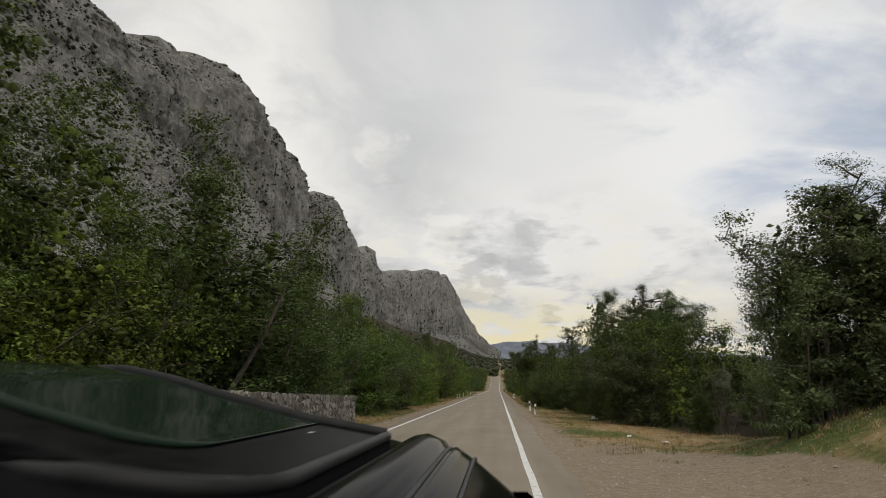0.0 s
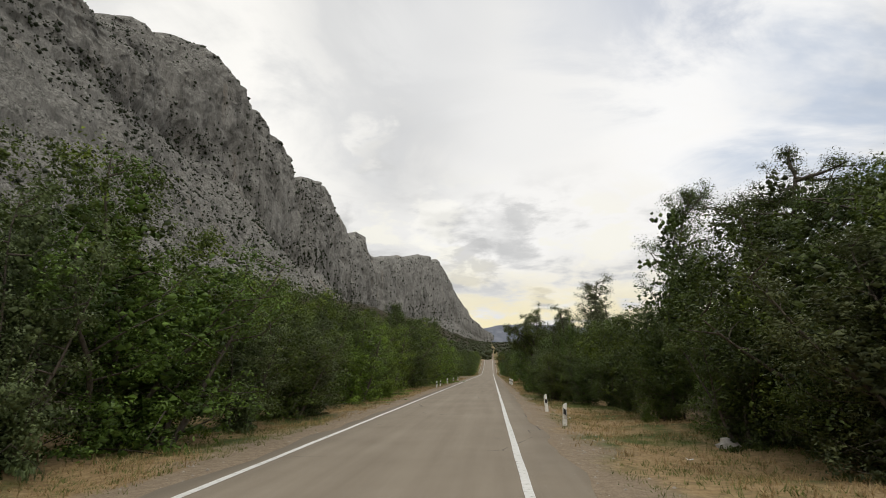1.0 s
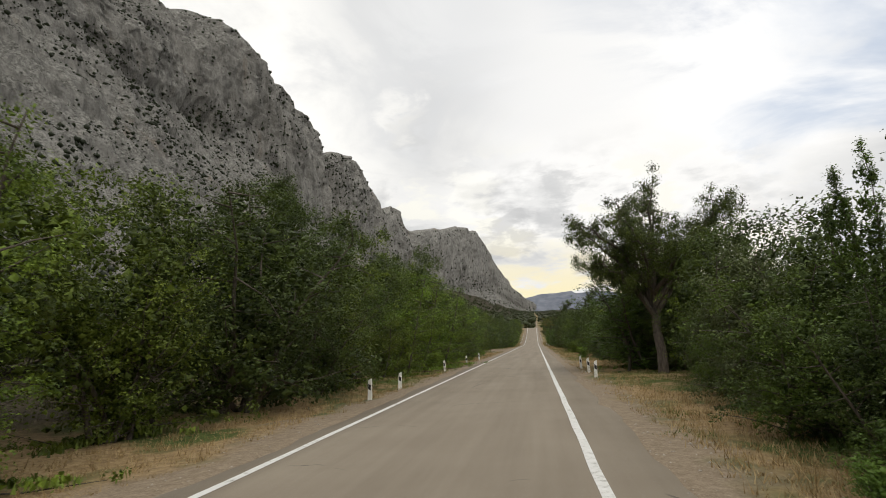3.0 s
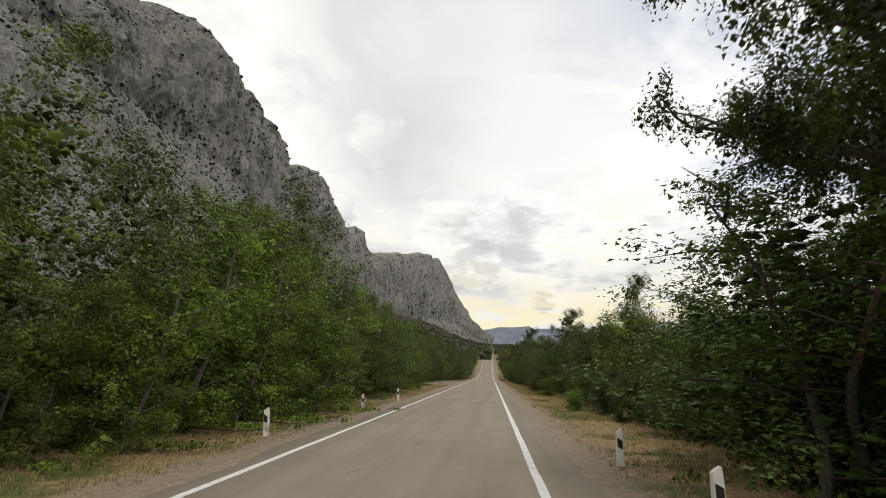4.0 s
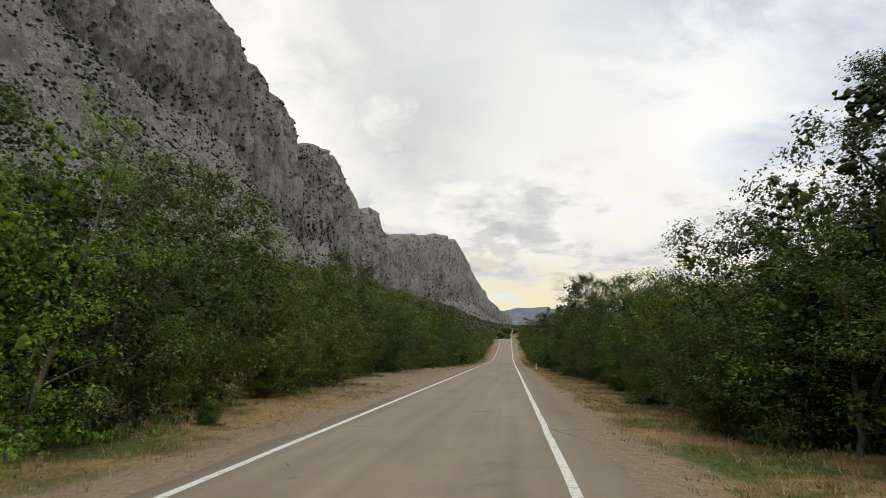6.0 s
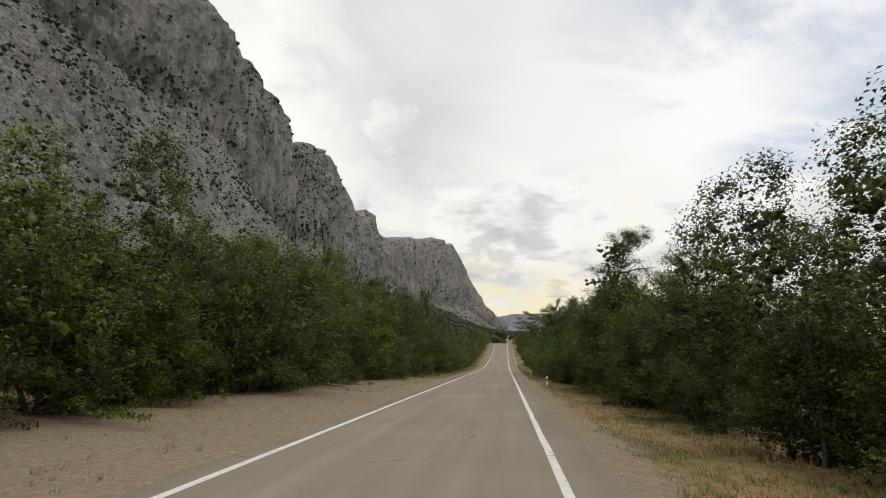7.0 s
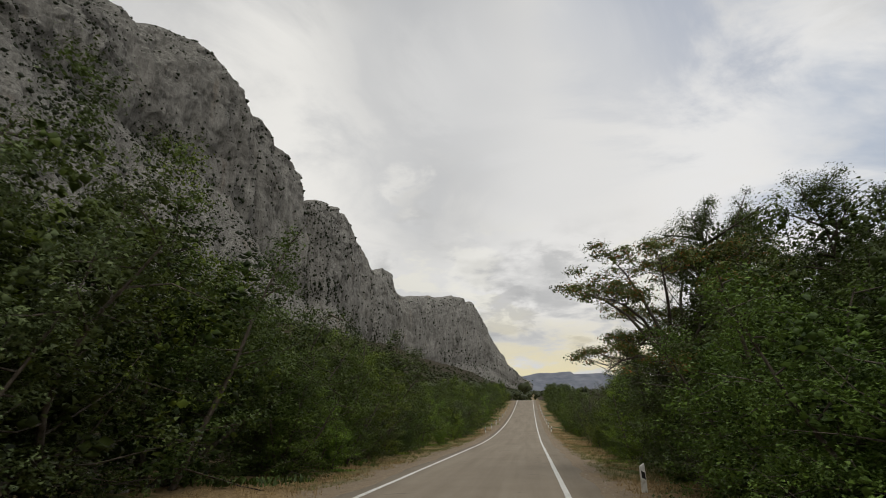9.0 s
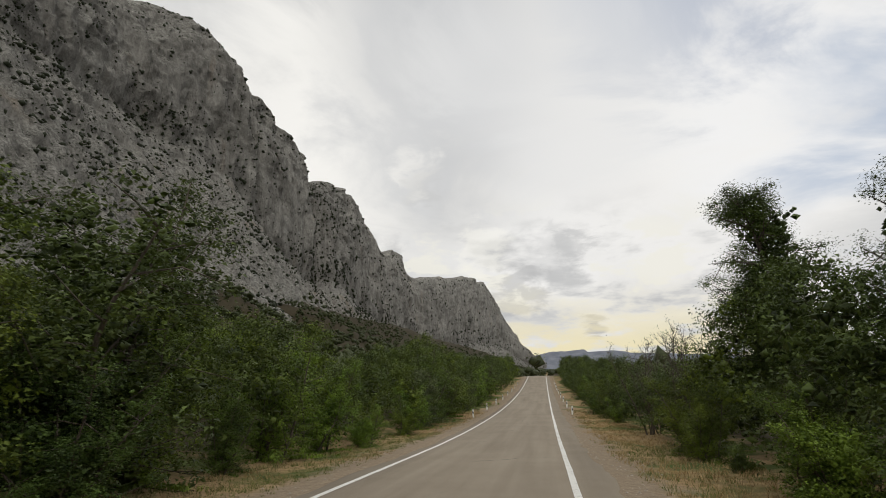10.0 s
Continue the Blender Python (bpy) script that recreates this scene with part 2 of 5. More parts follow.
def rock_material():
    """Weathered limestone: pale blocks, dark cracks and streaks, a rusty stain here and there."""
    m, g, p = surface("limestone", 0.92, 0.0, 0.15)
    at = place(g)
    big = g.noise(at, 0.007, 5.0, 0.6)
    streak = g.noise(place(g, 0.075, 0.075, 0.010), 1.0, 7.0, 0.68, 0.4)
    blocks = g.noise(at, 0.16, 6.0, 0.72)
    fine = g.noise(at, 0.5, 5.0, 0.75)
    # the gentler scree is blockier and paler than the steep wall
    lie = g.add("ShaderNodeSeparateXYZ")
    g.put(lie.inputs[0], g.add("ShaderNodeNewGeometry").outputs["Normal"])
    loose = g.smooth(lie.outputs[2], 0.25, 0.62)
    wallv = g.math("ADD", g.math("MULTIPLY", streak, 0.42), g.math("ADD", g.math("MULTIPLY", big, 0.24), g.math("ADD", g.math("MULTIPLY", blocks, 0.20), g.math("MULTIPLY", fine, 0.14))))
    screev = g.math("ADD", g.math("MULTIPLY", big, 0.12), g.math("ADD", g.math("MULTIPLY", blocks, 0.40), g.math("MULTIPLY", fine, 0.48)))
    wallc = g.ramp(wallv, [(0.36, (0.082, 0.080, 0.073)), (0.45, (0.177, 0.170, 0.154)), (0.53, (0.263, 0.254, 0.232)), (0.64, (0.404, 0.391, 0.353))])
    screec = g.ramp(screev, [(0.385, (0.040, 0.040, 0.034)), (0.45, (0.151, 0.147, 0.130)), (0.52, (0.278, 0.270, 0.244)), (0.62, (0.451, 0.438, 0.396))])
    col = g.mix(loose, wallc, screec)
    rust = g.smooth(g.noise(place(g, 0.03, 0.03, 0.006), 1.0, 4.0), 0.60, 0.76)
    col = g.mix(g.math("MULTIPLY", rust, 0.40), col, (0.30, 0.225, 0.155))
    g.put(p.inputs["Base Color"], col)
    bump(g, p, g.math("ADD", g.math("MULTIPLY", blocks, 0.7), g.math("ADD", g.math("MULTIPLY", fine, 0.2), streak)), 1.0, 6.0)
    return m


def plain(name, colour, rough=0.6, vary=0.15, scale=8.0, metal=0.0, spec=0.4, dirt=None):
    m, g, p = surface(name, rough, metal, spec)
    n = g.noise(place(g), scale, 5.0, 0.6)
    lo, hi = tuple(c * (1 - vary) for c in colour), tuple(min(1.0, c * (1 + vary)) for c in colour)
    col = g.ramp(n, [(0.35, lo), (0.65, hi)])
    if dirt:
        col = g.mix(g.smooth(g.noise(place(g), scale * 0.35, 5.0, 0.65), 0.52, 0.7), col, dirt)
    g.put(p.inputs["Base Color"], col)
    return m


ASPHALT, PAINT, SOIL, ROCK = asphalt_material(), paint_material(), soil_material(), rock_material()


# ------------------------------------------------------------------ mesh helpers
def mesh_object(name, verts, faces, material, parent=None, label="", smooth=False, normals=None):
    me = bpy.data.meshes.new(name)
    if normals is not None:
        a, b, c = (verts[faces[:, k]] for k in range(3))
        turned = (np.cross(b - a, c - a) * normals[faces].sum(1)).sum(1) < 0
        faces = np.where(turned[:, None], faces[:, ::-1], faces)
    if isinstance(faces, list):
        me.from_pydata([tuple(v) for v in np.asarray(verts, float).tolist()], [], faces)
    else:
        n, k = faces.shape
        me.vertices.add(len(verts))
        me.vertices.foreach_set("co", np.ascontiguousarray(verts, np.float32).ravel())
        me.loops.add(n * k)
        me.loops.foreach_set("vertex_index", np.ascontiguousarray(faces, np.int32).ravel())
        me.polygons.add(n)
        me.polygons.foreach_set("loop_start", np.arange(0, n * k, k, dtype=np.int32))
        me.update(calc_edges=True)
    if normals is not None:
        me.polygons.foreach_set("use_smooth", [True] * len(me.polygons))
        me.normals_split_custom_set_from_vertices(normals.tolist())
    if smooth:
        me.polygons.foreach_set("use_smooth", [True] * len(me.polygons))
    me.materials.append(material)
    me.update()
    ob = new(name, me)
    ob.parent = parent
    if label:
        ob["label"] = label
    return ob


def part(name, bm, material, parent=None, label="", smooth=False):
    me = bpy.data.meshes.new(name)
    bm.to_mesh(me)
    bm.free()
    if smooth:
        me.polygons.foreach_set("use_smooth", [True] * len(me.polygons))
    me.materials.append(material)
    ob = new(name, me)
    ob.parent = parent
    if label:
        ob["label"] = label
    return ob


def lattice(ix, iy, iz, seed):
    h = (ix * 374761393 + iy * 668265263 + iz * 2147483647 + seed * 974634777) & 0xFFFFFFFF
    h = ((h ^ (h >> 13)) * 1274126177) & 0xFFFFFFFF
    h = (h ^ (h >> 16)) & 0xFFFFFFFF
    return h.astype(np.float64) / 4294967295.0 * 2 - 1


def value_noise(p, seed=0):
    p = np.asarray(p, float)
    i = np.floor(p).astype(np.int64)
    f = p - i
    u = f * f * (3 - 2 * f)
    r = 0
    for dx in (0, 1):
        for dy in (0, 1):
            for dz in (0, 1):
                w = (u[..., 0] if dx else 1 - u[..., 0]) * (u[..., 1] if dy else 1 - u[..., 1]) * (u[..., 2] if dz else 1 - u[..., 2])
                r = r + w * lattice(i[..., 0] + dx, i[..., 1] + dy, i[..., 2] + dz, seed)
    return r


def fractal(p, octaves=5, gain=0.5, seed=0, ridged=False):
    p, total, amp = np.asarray(p, float), 0, 1.0
    for k in range(octaves):
        n = value_noise(p * 2 ** k + 17.3 * k, seed + k)
        total = total + amp * ((1 - 2 * np.abs(n)) if ridged else n)
        amp *= gain
    return total


def grid_faces(nu, nv):
    a = np.arange(nu * nv).reshape(nu, nv)
    return np.stack([a[:-1, :-1], a[1:, :-1], a[1:, 1:], a[:-1, 1:]], -1).reshape(-1, 4)


# ------------------------------------------------------------------ ground
LINE_LEFT, LINE_RIGHT = -4.5, 0.6


def road_height(y):
    """The road is level, then climbs out of the dip to a crest and drops behind it."""
    y = np.asarray(y, float)
    rise = 8.8 * np.clip((y - 262) / 150, 0, 1) ** 1.7
    past = np.clip(y - 412, 0, None)
    return rise + np.where(past < 60, -0.0015 * past ** 2 + 0.03 * past, -3.6 + 0.052 * (past - 60))


def ground_height(x, y):
    x, y = np.asarray(x, float), np.asarray(y, float)
    z = road_height(y)
    left, right = np.clip(-7.5 - x, 0, None), np.clip(x - 3.5, 0, None)
    z = z + 0.05 * np.clip(left, 0, 30) + 0.0011 * np.clip(left, 0, 330) ** 2
    z = z - 0.02 * np.clip(right, 0, 300)
    z = z + np.exp(-((x - 9.5) / 3.0) ** 2 - ((y - 11) / 7) ** 2) * 2.2
    off = np.maximum(np.clip(-5.4 - x, 0, 2), np.clip(x - 1.5, 0, 2)) / 2
    bumps = fractal(np.stack([x * 0.45, y * 0.45, 0 * x], -1), 4, 0.5, 5) * 0.10
    wide = fractal(np.stack([x * 0.012, y * 0.012, 0 * x], -1), 3, 0.5, 9) * np.clip((np.abs(x) - 30) / 100, 0, 1) * 12
    return z - 0.02 - off * 0.10 + bumps * off + wide


def spaced(stops):
    out = []
    for (a, step), (b, _) in zip(stops, stops[1:]):
        out += list(np.arange(a, b, step))
    return np.array(out + [stops[-1][0]])


def build_ground():
    xs = spaced([(-4900, 400), (-900, 60), (-300, 12), (-60, 3), (-15, 0.5), (-6, 0.35), (2.5, 0.35), (12, 1.0), (24, 5), (80, 20), (300, 100), (1000, 500), (4900, 0)])
    ys = spaced([(-4000, 400), (-400, 40), (-40, 4), (-8, 0.7), (150, 0.9), (290, 1.5), (440, 8), (900, 40), (2000, 120), (4900, 0)])
    X, Y = np.meshgrid(xs, ys, indexing="ij")
    Z = ground_height(X, Y)
    Z = np.where(np.abs(X + 1.9) < 3.2, Z - 0.05, Z)
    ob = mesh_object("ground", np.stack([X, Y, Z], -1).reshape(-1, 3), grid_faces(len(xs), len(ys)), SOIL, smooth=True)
    tagged(ob, "dry verge soil with gravel, straw and leaf litter", "ground", kind="structure")


def strip(name, y0, y1, step, edges, lift, material, thick=0.0, ragged=0.0):
    ys = np.arange(y0, y1 + step, step)
    rows = []
    for k, e in enumerate(edges):
        wob = ragged * fractal(np.stack([ys * 0.5, 0 * ys + e, 0 * ys], -1), 4, 0.6, 3) if k in (0, len(edges) - 1) else 0 * ys
        rows.append(np.stack([e + wob, ys, road_height(ys) + lift], -1))
    if thick:
        rows.insert(0, rows[0] - (0.06, 0, thick))
        rows.append(rows[-1] + (0.06, 0, -thick))
    v = np.stack(rows, 0)
    return mesh_object(name, v.reshape(-1, 3), grid_faces(v.shape[0], v.shape[1])[:, ::-1], material, smooth=False)


build_ground()
road = strip("road", -60, 470, 0.5, [-5.0, -4.0, -2.0, 0.0, 1.5], 0.0, ASPHALT, 0.12, 0.16)
tagged(road, "pale worn grey-brown asphalt country road with cracks", "road", kind="structure")
for name, x in (("line_left", LINE_LEFT), ("line_right", LINE_RIGHT)):
    ob = strip(name, -60, 430, 0.5, [x - 0.075, x + 0.075], 0.005, PAINT, 0.0, 0.012)
    tagged(ob, "worn white painted edge line on the asphalt", "road marking", kind="structure")


# ------------------------------------------------------------------ mountain
CREST = [(250, -574, 430), (560, -552, 466), (620, -555, 458), (700, -583, 510), (800, -599, 577), (830, -590, 562), (880, -574, 598), (960, -541, 614),
         (1010, -522, 596), (1040, -519, 556), (1100, -504, 542), (1180, -488, 522), (1255, -484, 515), (1285, -490, 490), (1318, -515, 452), (1345, -512, 474), (1390, -503, 508), (1450, -500, 526),
         (1600, -510, 556), (1700, -516, 574), (1770, -522, 545), (1900, -532, 520), (2100, -548, 518), (2280, -560, 548), (2330, -566, 584), (2385, -566, 586), (2430, -548, 532),
         (2600, -549, 526), (3000, -500, 612), (3250, -465, 655), (3500, -429, 718), (4000, -367, 766),
         (4150, -295, 629), (4250, -216, 473), (4350, -135, 360), (4450, -50, 300)]


def build_mountain():
    yk, xk, zk = (np.array(c, float) for c in zip(*CREST))
    ys = [250.0]
    while ys[-1] < 4450:
        ys.append(ys[-1] + max(2.4, ys[-1] * 0.0030))
    ys = np.array(ys)
    xc, zc = np.interp(ys, yk, xk), np.interp(ys, yk, zk)
    # cross section from under the woods up the scree and the wall, over the crest and down behind
    xb = np.interp(ys, [250, 1250, 1600, 3300, 4200, 4450], [-150, -170, -230, -250, -60, 60])
    zb = np.interp(ys, [250, 1000, 2000, 3500, 4450], [15, 22, 60, 120, 170])
    foot = np.interp(ys, [250, 650, 900, 1100, 1200, 1320, 1450, 1600, 2400, 4400], [0.74, 0.68, 0.56, 0.44, 0.36, 0.50, 0.46, 0.36, 0.34, 0.36])
    reach = np.interp(ys, [250, 900, 1150, 1220, 1320, 1420, 2400, 4400], [130, 100, 45, 30, 60, 50, 70, 60])
    xf, zf = xc + reach, zb + (zc - zb) * foot
    nv1, nv2, nv3 = 84, 84, 6
    cols = []
    for k in range(nv1):
        s = k / nv1
        cols.append(np.stack([xb + (xf - xb) * s, ys, zb + (zf - zb) * (0.35 * s + 0.65 * s ** 1.6)], -1))
    for k in range(nv2):
        s = k / nv2
        cols.append(np.stack([xf + (xc - xf) * s ** 2.0, ys, zf + (zc - zf) * (1 - (1 - s) ** 1.45)], -1))
    for k in range(nv3):
        s = k / (nv3 - 1)
        cols.append(np.stack([xc - 320 * s, ys, zc - 110 * s ** 1.5], -1))
    P = np.stack(cols, 1)
    n = P.shape[1]
    v = np.arange(n) / n
    wall = np.clip((v - 0.44) / 0.08, 0, 1) * np.clip((0.965 - v) / 0.03, 0.25, 1)
    scree = 1 - np.clip((v - 0.44) / 0.08, 0, 1)
    fade = np.clip(v / 0.05, 0, 1)
    # buttresses and gullies run up the wall
    warp = P + fractal(P / 120.0, 3, 0.5, 3)[..., None] * 30
    butt = fractal(warp * (1 / 110.0, 1 / 110.0, 1 / 420.0), 4, 0.5, 11, True)
    ribs = fractal(warp * (1 / 30.0, 1 / 30.0, 1 / 130.0), 4, 0.55, 15, True)
    rough = fractal(P / 17.0, 4, 0.62, 31, True)
    push = wall * ((butt - 0.35) * 13 + (ribs - 0.3) * 5.0 + (rough - 0.3) * 2.6) + scree * ((rough - 0.3) * 3.0 + fractal(P / 45.0, 4, 0.55, 41) * 5)
    gully = np.exp(-((ys - 1322) / 40) ** 2) + 0.6 * np.exp(-((ys - 1960) / 70) ** 2) + 0.8 * np.exp(-((ys - 2480) / 60) ** 2) + 0.5 * np.exp(-((ys - 1055) / 14) ** 2)
    P[..., 0] += push * fade - np.clip(v / 0.3, 0, 1) * np.clip((0.97 - v) / 0.1, 0, 1) * gully[:, None] * 70
    top = np.clip((v - 0.88) / 0.06, 0, 1) * (v < 0.975)
    P[..., 2] += top * (fractal(P[..., [1, 1, 1]] * (1 / 40.0, 0, 0), 5, 0.6, 51) * np.interp(P[..., 1], [250, 1000, 2400, 4400], [4.5, 5, 8, 13])) + scree * fade * rough * 2.0
    ob = mesh_object("mountain", P.reshape(-1, 3), grid_faces(*P.shape[:2]), ROCK)
    tagged(ob, "grey limestone mountain wall with scree and dark shrubs", "mountain", kind="structure")
    return P


MOUNTAIN = build_mountain()


def leaf_cloud(rng, centres, radii, count, size, flat=0.8):
    """Many small leaves round centres, as vertices and faces."""
    pick = rng.choice(len(centres), count, p=radii ** 2 / (radii ** 2).sum())
    d = rng.normal(size=(count, 3))
    d /= np.linalg.norm(d, axis=1)[:, None]
    reach = rng.random(count) ** 0.72
    pos = centres[pick] + d * (radii[pick] * reach)[:, None] * (1, 1, flat)
    nrm = d * 0.75 + rng.normal(size=(count, 3)) * 0.38 + (0, 0, 0.6)
    nrm /= np.linalg.norm(nrm, axis=1)[:, None]
    a = np.cross(nrm, rng.normal(size=(count, 3)))
    a /= np.linalg.norm(a, axis=1)[:, None] + 1e-9
    b = np.cross(nrm, a)
    s = (size * (0.6 + 0.8 * rng.random(count)))[:, None]
    tip = pos + a * s
    v = np.stack([pos - b * s * 0.10, pos + a * s * 0.35 + b * s * 0.42 + nrm * s * 0.1, tip - nrm * s * 0.15], 1)
    soft = d * 0.85 + nrm * 0.45 + (0, 0, 0.12)
    soft /= np.linalg.norm(soft, axis=1)[:, None]
    return v.reshape(-1, 3), np.arange(count * 3).reshape(count, 3), np.repeat(soft, 3, 0)


OCTA_V = np.array([(1, 0, 0), (0, 1, 0), (-1, 0, 0), (0, -1, 0), (0, 0, 1), (0, 0, -1)], float)
OCTA_F = np.array([(0, 1, 4), (1, 2, 4), (2, 3, 4), (3, 0, 4), (1, 0, 5), (2, 1, 5), (3, 2, 5), (0, 3, 5)])


def with_cores(rng, leaves, centres, radii, share, flat=0.8, knots=1):
    """Adds small uneven knots of dense foliage inside each spray, so that crowns are not seen through everywhere."""
    v, f, soft = leaves
    middle = np.repeat(centres, knots, 0)
    radii = np.repeat(radii, knots)
    centres = middle + (rng.normal(size=middle.shape) * (radii * 0.34)[:, None] * (1, 1, flat) if knots > 1 else 0)
    n = len(centres)
    a = rng.random(n) * 6.28
    turn = np.stack([np.stack([np.cos(a), -np.sin(a), 0 * a], -1), np.stack([np.sin(a), np.cos(a), 0 * a], -1), np.stack([0 * a, 0 * a, 1 + 0 * a], -1)], 1)
    k = OCTA_V[None] * (0.6 + 0.8 * rng.random((n, 6, 1))) + rng.normal(size=(n, 6, 3)) * 0.15
    k = np.einsum("nij,nkj->nki", turn, k) * (radii * share)[:, None, None] * (1, 1, flat) + centres[:, None]
    out = k - 0.5 * (centres + middle)[:, None] + rng.normal(size=k.shape) * (radii * share * 0.25)[:, None, None]
    out /= np.linalg.norm(out, axis=2)[..., None] + 1e-9
    faces = (OCTA_F[None] + 6 * np.arange(n)[:, None, None]).reshape(-1, 3) + len(v)
    return np.concatenate([v, k.reshape(-1, 3)]), np.concatenate([f, faces]), np.concatenate([soft, out.reshape(-1, 3)])


def build_mountain_shrubs():
    rng = np.random.default_rng(5)
    rows, cols, _ = MOUNTAIN.shape
    yy = MOUNTAIN[:, 0, 1]
    count = 54000
    weight = np.gradient(yy) * np.interp(yy, [250, 700, 1300, 2200, 4400], [1.0, 1.0, 0.8, 0.35, 0.12])
    weight = weight * (1 + 3.0 * np.exp(-((yy - 1330) / 55) ** 2) + 1.5 * np.exp(-((yy - 1960) / 80) ** 2))
    pick_r = rng.choice(rows, count, p=weight / weight.sum())
    v = np.where(rng.random(count) < 0.78, rng.random(count) * 0.56, 0.45 + rng.random(count) * 0.48)
    p = MOUNTAIN[pick_r, (v * cols).astype(int)]
    clump = 0.8 * value_noise(p / 75.0, 77) + 0.7 * value_noise(p / 22.0, 78)
    gully = np.exp(-((p[:, 1] - 1318) / 45) ** 2) + 0.7 * np.exp(-((p[:, 1] - 1960) / 70) ** 2)
    keep = clump + gully * 1.8 + 0.35 * (p[:, 2] < 110) > rng.random(count) * 1.6 - 0.55
    p = p[keep]
    radii = (0.9 + 2.9 * rng.random(len(p)) ** 3.0) * np.interp(p[:, 1], [300, 1500, 4400], [0.9, 1.4, 2.6])
    leaves = leaf_cloud(rng, p + (0.6, 0, 0.8), radii, len(p) * 6, 1.5, 0.9)
    verts, faces, soft = with_cores(rng, leaves, p + (0.5, 0, 0.6), radii, 0.85, 0.9)
    ob = mesh_object("mountain_shrubs", verts, faces, LEAF_SCRUB)
    tagged(ob, "dark green shrubs dotted over the grey scree", "shrubs", kind="stuff")


build_mountain_shrubs()


def build_far_hills():
    xs = np.linspace(-300, 2600, 240)
    prof = np.interp(xs, [-300, -79, 38, 177, 315, 345, 521, 679, 900, 1400, 2600], [300, 340, 362, 368, 380, 356, 360, 340, 330, 300, 240])
    prof = prof + 4 * fractal(np.stack([xs / 60, 0 * xs, 0 * xs], -1), 4, 0.5, 61)
    rows = []
    for s in np.linspace(0, 1, 24):
        rows.append(np.stack([xs, 4780 - 500 * (1 - s) + 30 * fractal(np.stack([xs / 90, 0 * xs + 3 * s, 0 * xs], -1), 4, 0.5, 62), 120 + (prof - 120) * s ** 0.8], -1))
    P = np.stack(rows, 0)
    # the haze of distance is painted into the hills' blue-grey colour
    m, g, p = surface("haze_tinted_hills", 1.0, 0.0, 0.0)
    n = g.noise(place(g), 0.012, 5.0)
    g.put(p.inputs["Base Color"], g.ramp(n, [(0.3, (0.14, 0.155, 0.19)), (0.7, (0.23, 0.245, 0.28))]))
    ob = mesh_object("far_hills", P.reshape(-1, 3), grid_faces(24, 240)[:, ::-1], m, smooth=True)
    tagged(ob, "flat-topped hills at the valley's end, blue-grey haze put into their colour", "hills", kind="structure")


build_far_hills()


# ------------------------------------------------------------------ far woods
def build_woods():
    rng = np.random.default_rng(8)
    pts = []
    for n, x0, x1, y0, y1, top in ((2600, -70, -17, -10, 430, 5.0), (3400, -330, -60, 40, 1500, 6.0), (1500, -300, 0, 430, 3800, 9.0),
                                   (1300, 13, 60, -10, 430, 4.5), (1400, 5, 500, 430, 3800, 9.0), (700, 60, 400, 0, 430, 5.0)):
        p = np.stack([x0 + (x1 - x0) * rng.random(n), y0 + (y1 - y0) * rng.random(n) ** 1.5, 0 * np.ones(n), top * (0.6 + 0.6 * rng.random(n))], 1)
        pts.append(p)
    p = np.concatenate(pts)
    p[:, 2] = ground_height(p[:, 0], p[:, 1])
    r = p[:, 3] * 0.5
    cen = np.stack([p[:, 0], p[:, 1], p[:, 2] + p[:, 3] * 0.55], 1)
    pick = np.concatenate([cen, cen + rng.normal(size=cen.shape) * (r * 0.45)[:, None]])
    rad = np.concatenate([r, r * 0.7])
    leaves = leaf_cloud(rng, pick, rad, len(cen) * 28, 1.2, 0.8)
    verts, faces, soft = with_cores(rng, leaves, pick, rad, 0.72)
    ob = mesh_object("far_woods", verts, faces, LEAF_FAR, normals=soft)
    tagged(ob, "dark green scrub woods covering the valley slopes", "woods", kind="stuff")


build_woods()


# ------------------------------------------------------------------ trees
def tube(path, radii, sides=7):
    path, v = np.asarray(path, float), []
    for k, (p, r) in enumerate(zip(path, radii)):
        d = path[min(k + 1, len(path) - 1)] - path[max(k - 1, 0)]
        d = d / (np.linalg.norm(d) + 1e-9)
        a = np.cross(d, (0.3, 0.9, 0.2))
        a /= np.linalg.norm(a)
        b = np.cross(d, a)
        for j in range(sides):
            t = 2 * math.pi * j / sides
            v.append(p + r * (math.cos(t) * a + math.sin(t) * b))
    f = []
    for k in range(len(path) - 1):
        for j in range(sides):
            f.append([k * sides + j, k * sides + (j + 1) % sides, (k + 1) * sides + (j + 1) % sides, (k + 1) * sides + j])
    return np.array(v), f


def join(pieces):
    v, f, n = [], [], 0
    for pv, pf in pieces:
        v.append(pv)
        f += [[i + n for i in q] for q in pf]
        n += len(pv)
    return np.concatenate(v), f


def limb(rng, start, way, length, bend=0.25, steps=5):
    pts, p, d = [np.array(start, float)], np.array(start, float), np.array(way, float)
    for _ in range(steps):
        d = d + rng.normal(size=3) * bend + (0, 0, 0.06)
        d /= np.linalg.norm(d)
        p = p + d * length / steps
        pts.append(p)
    return np.array(pts)


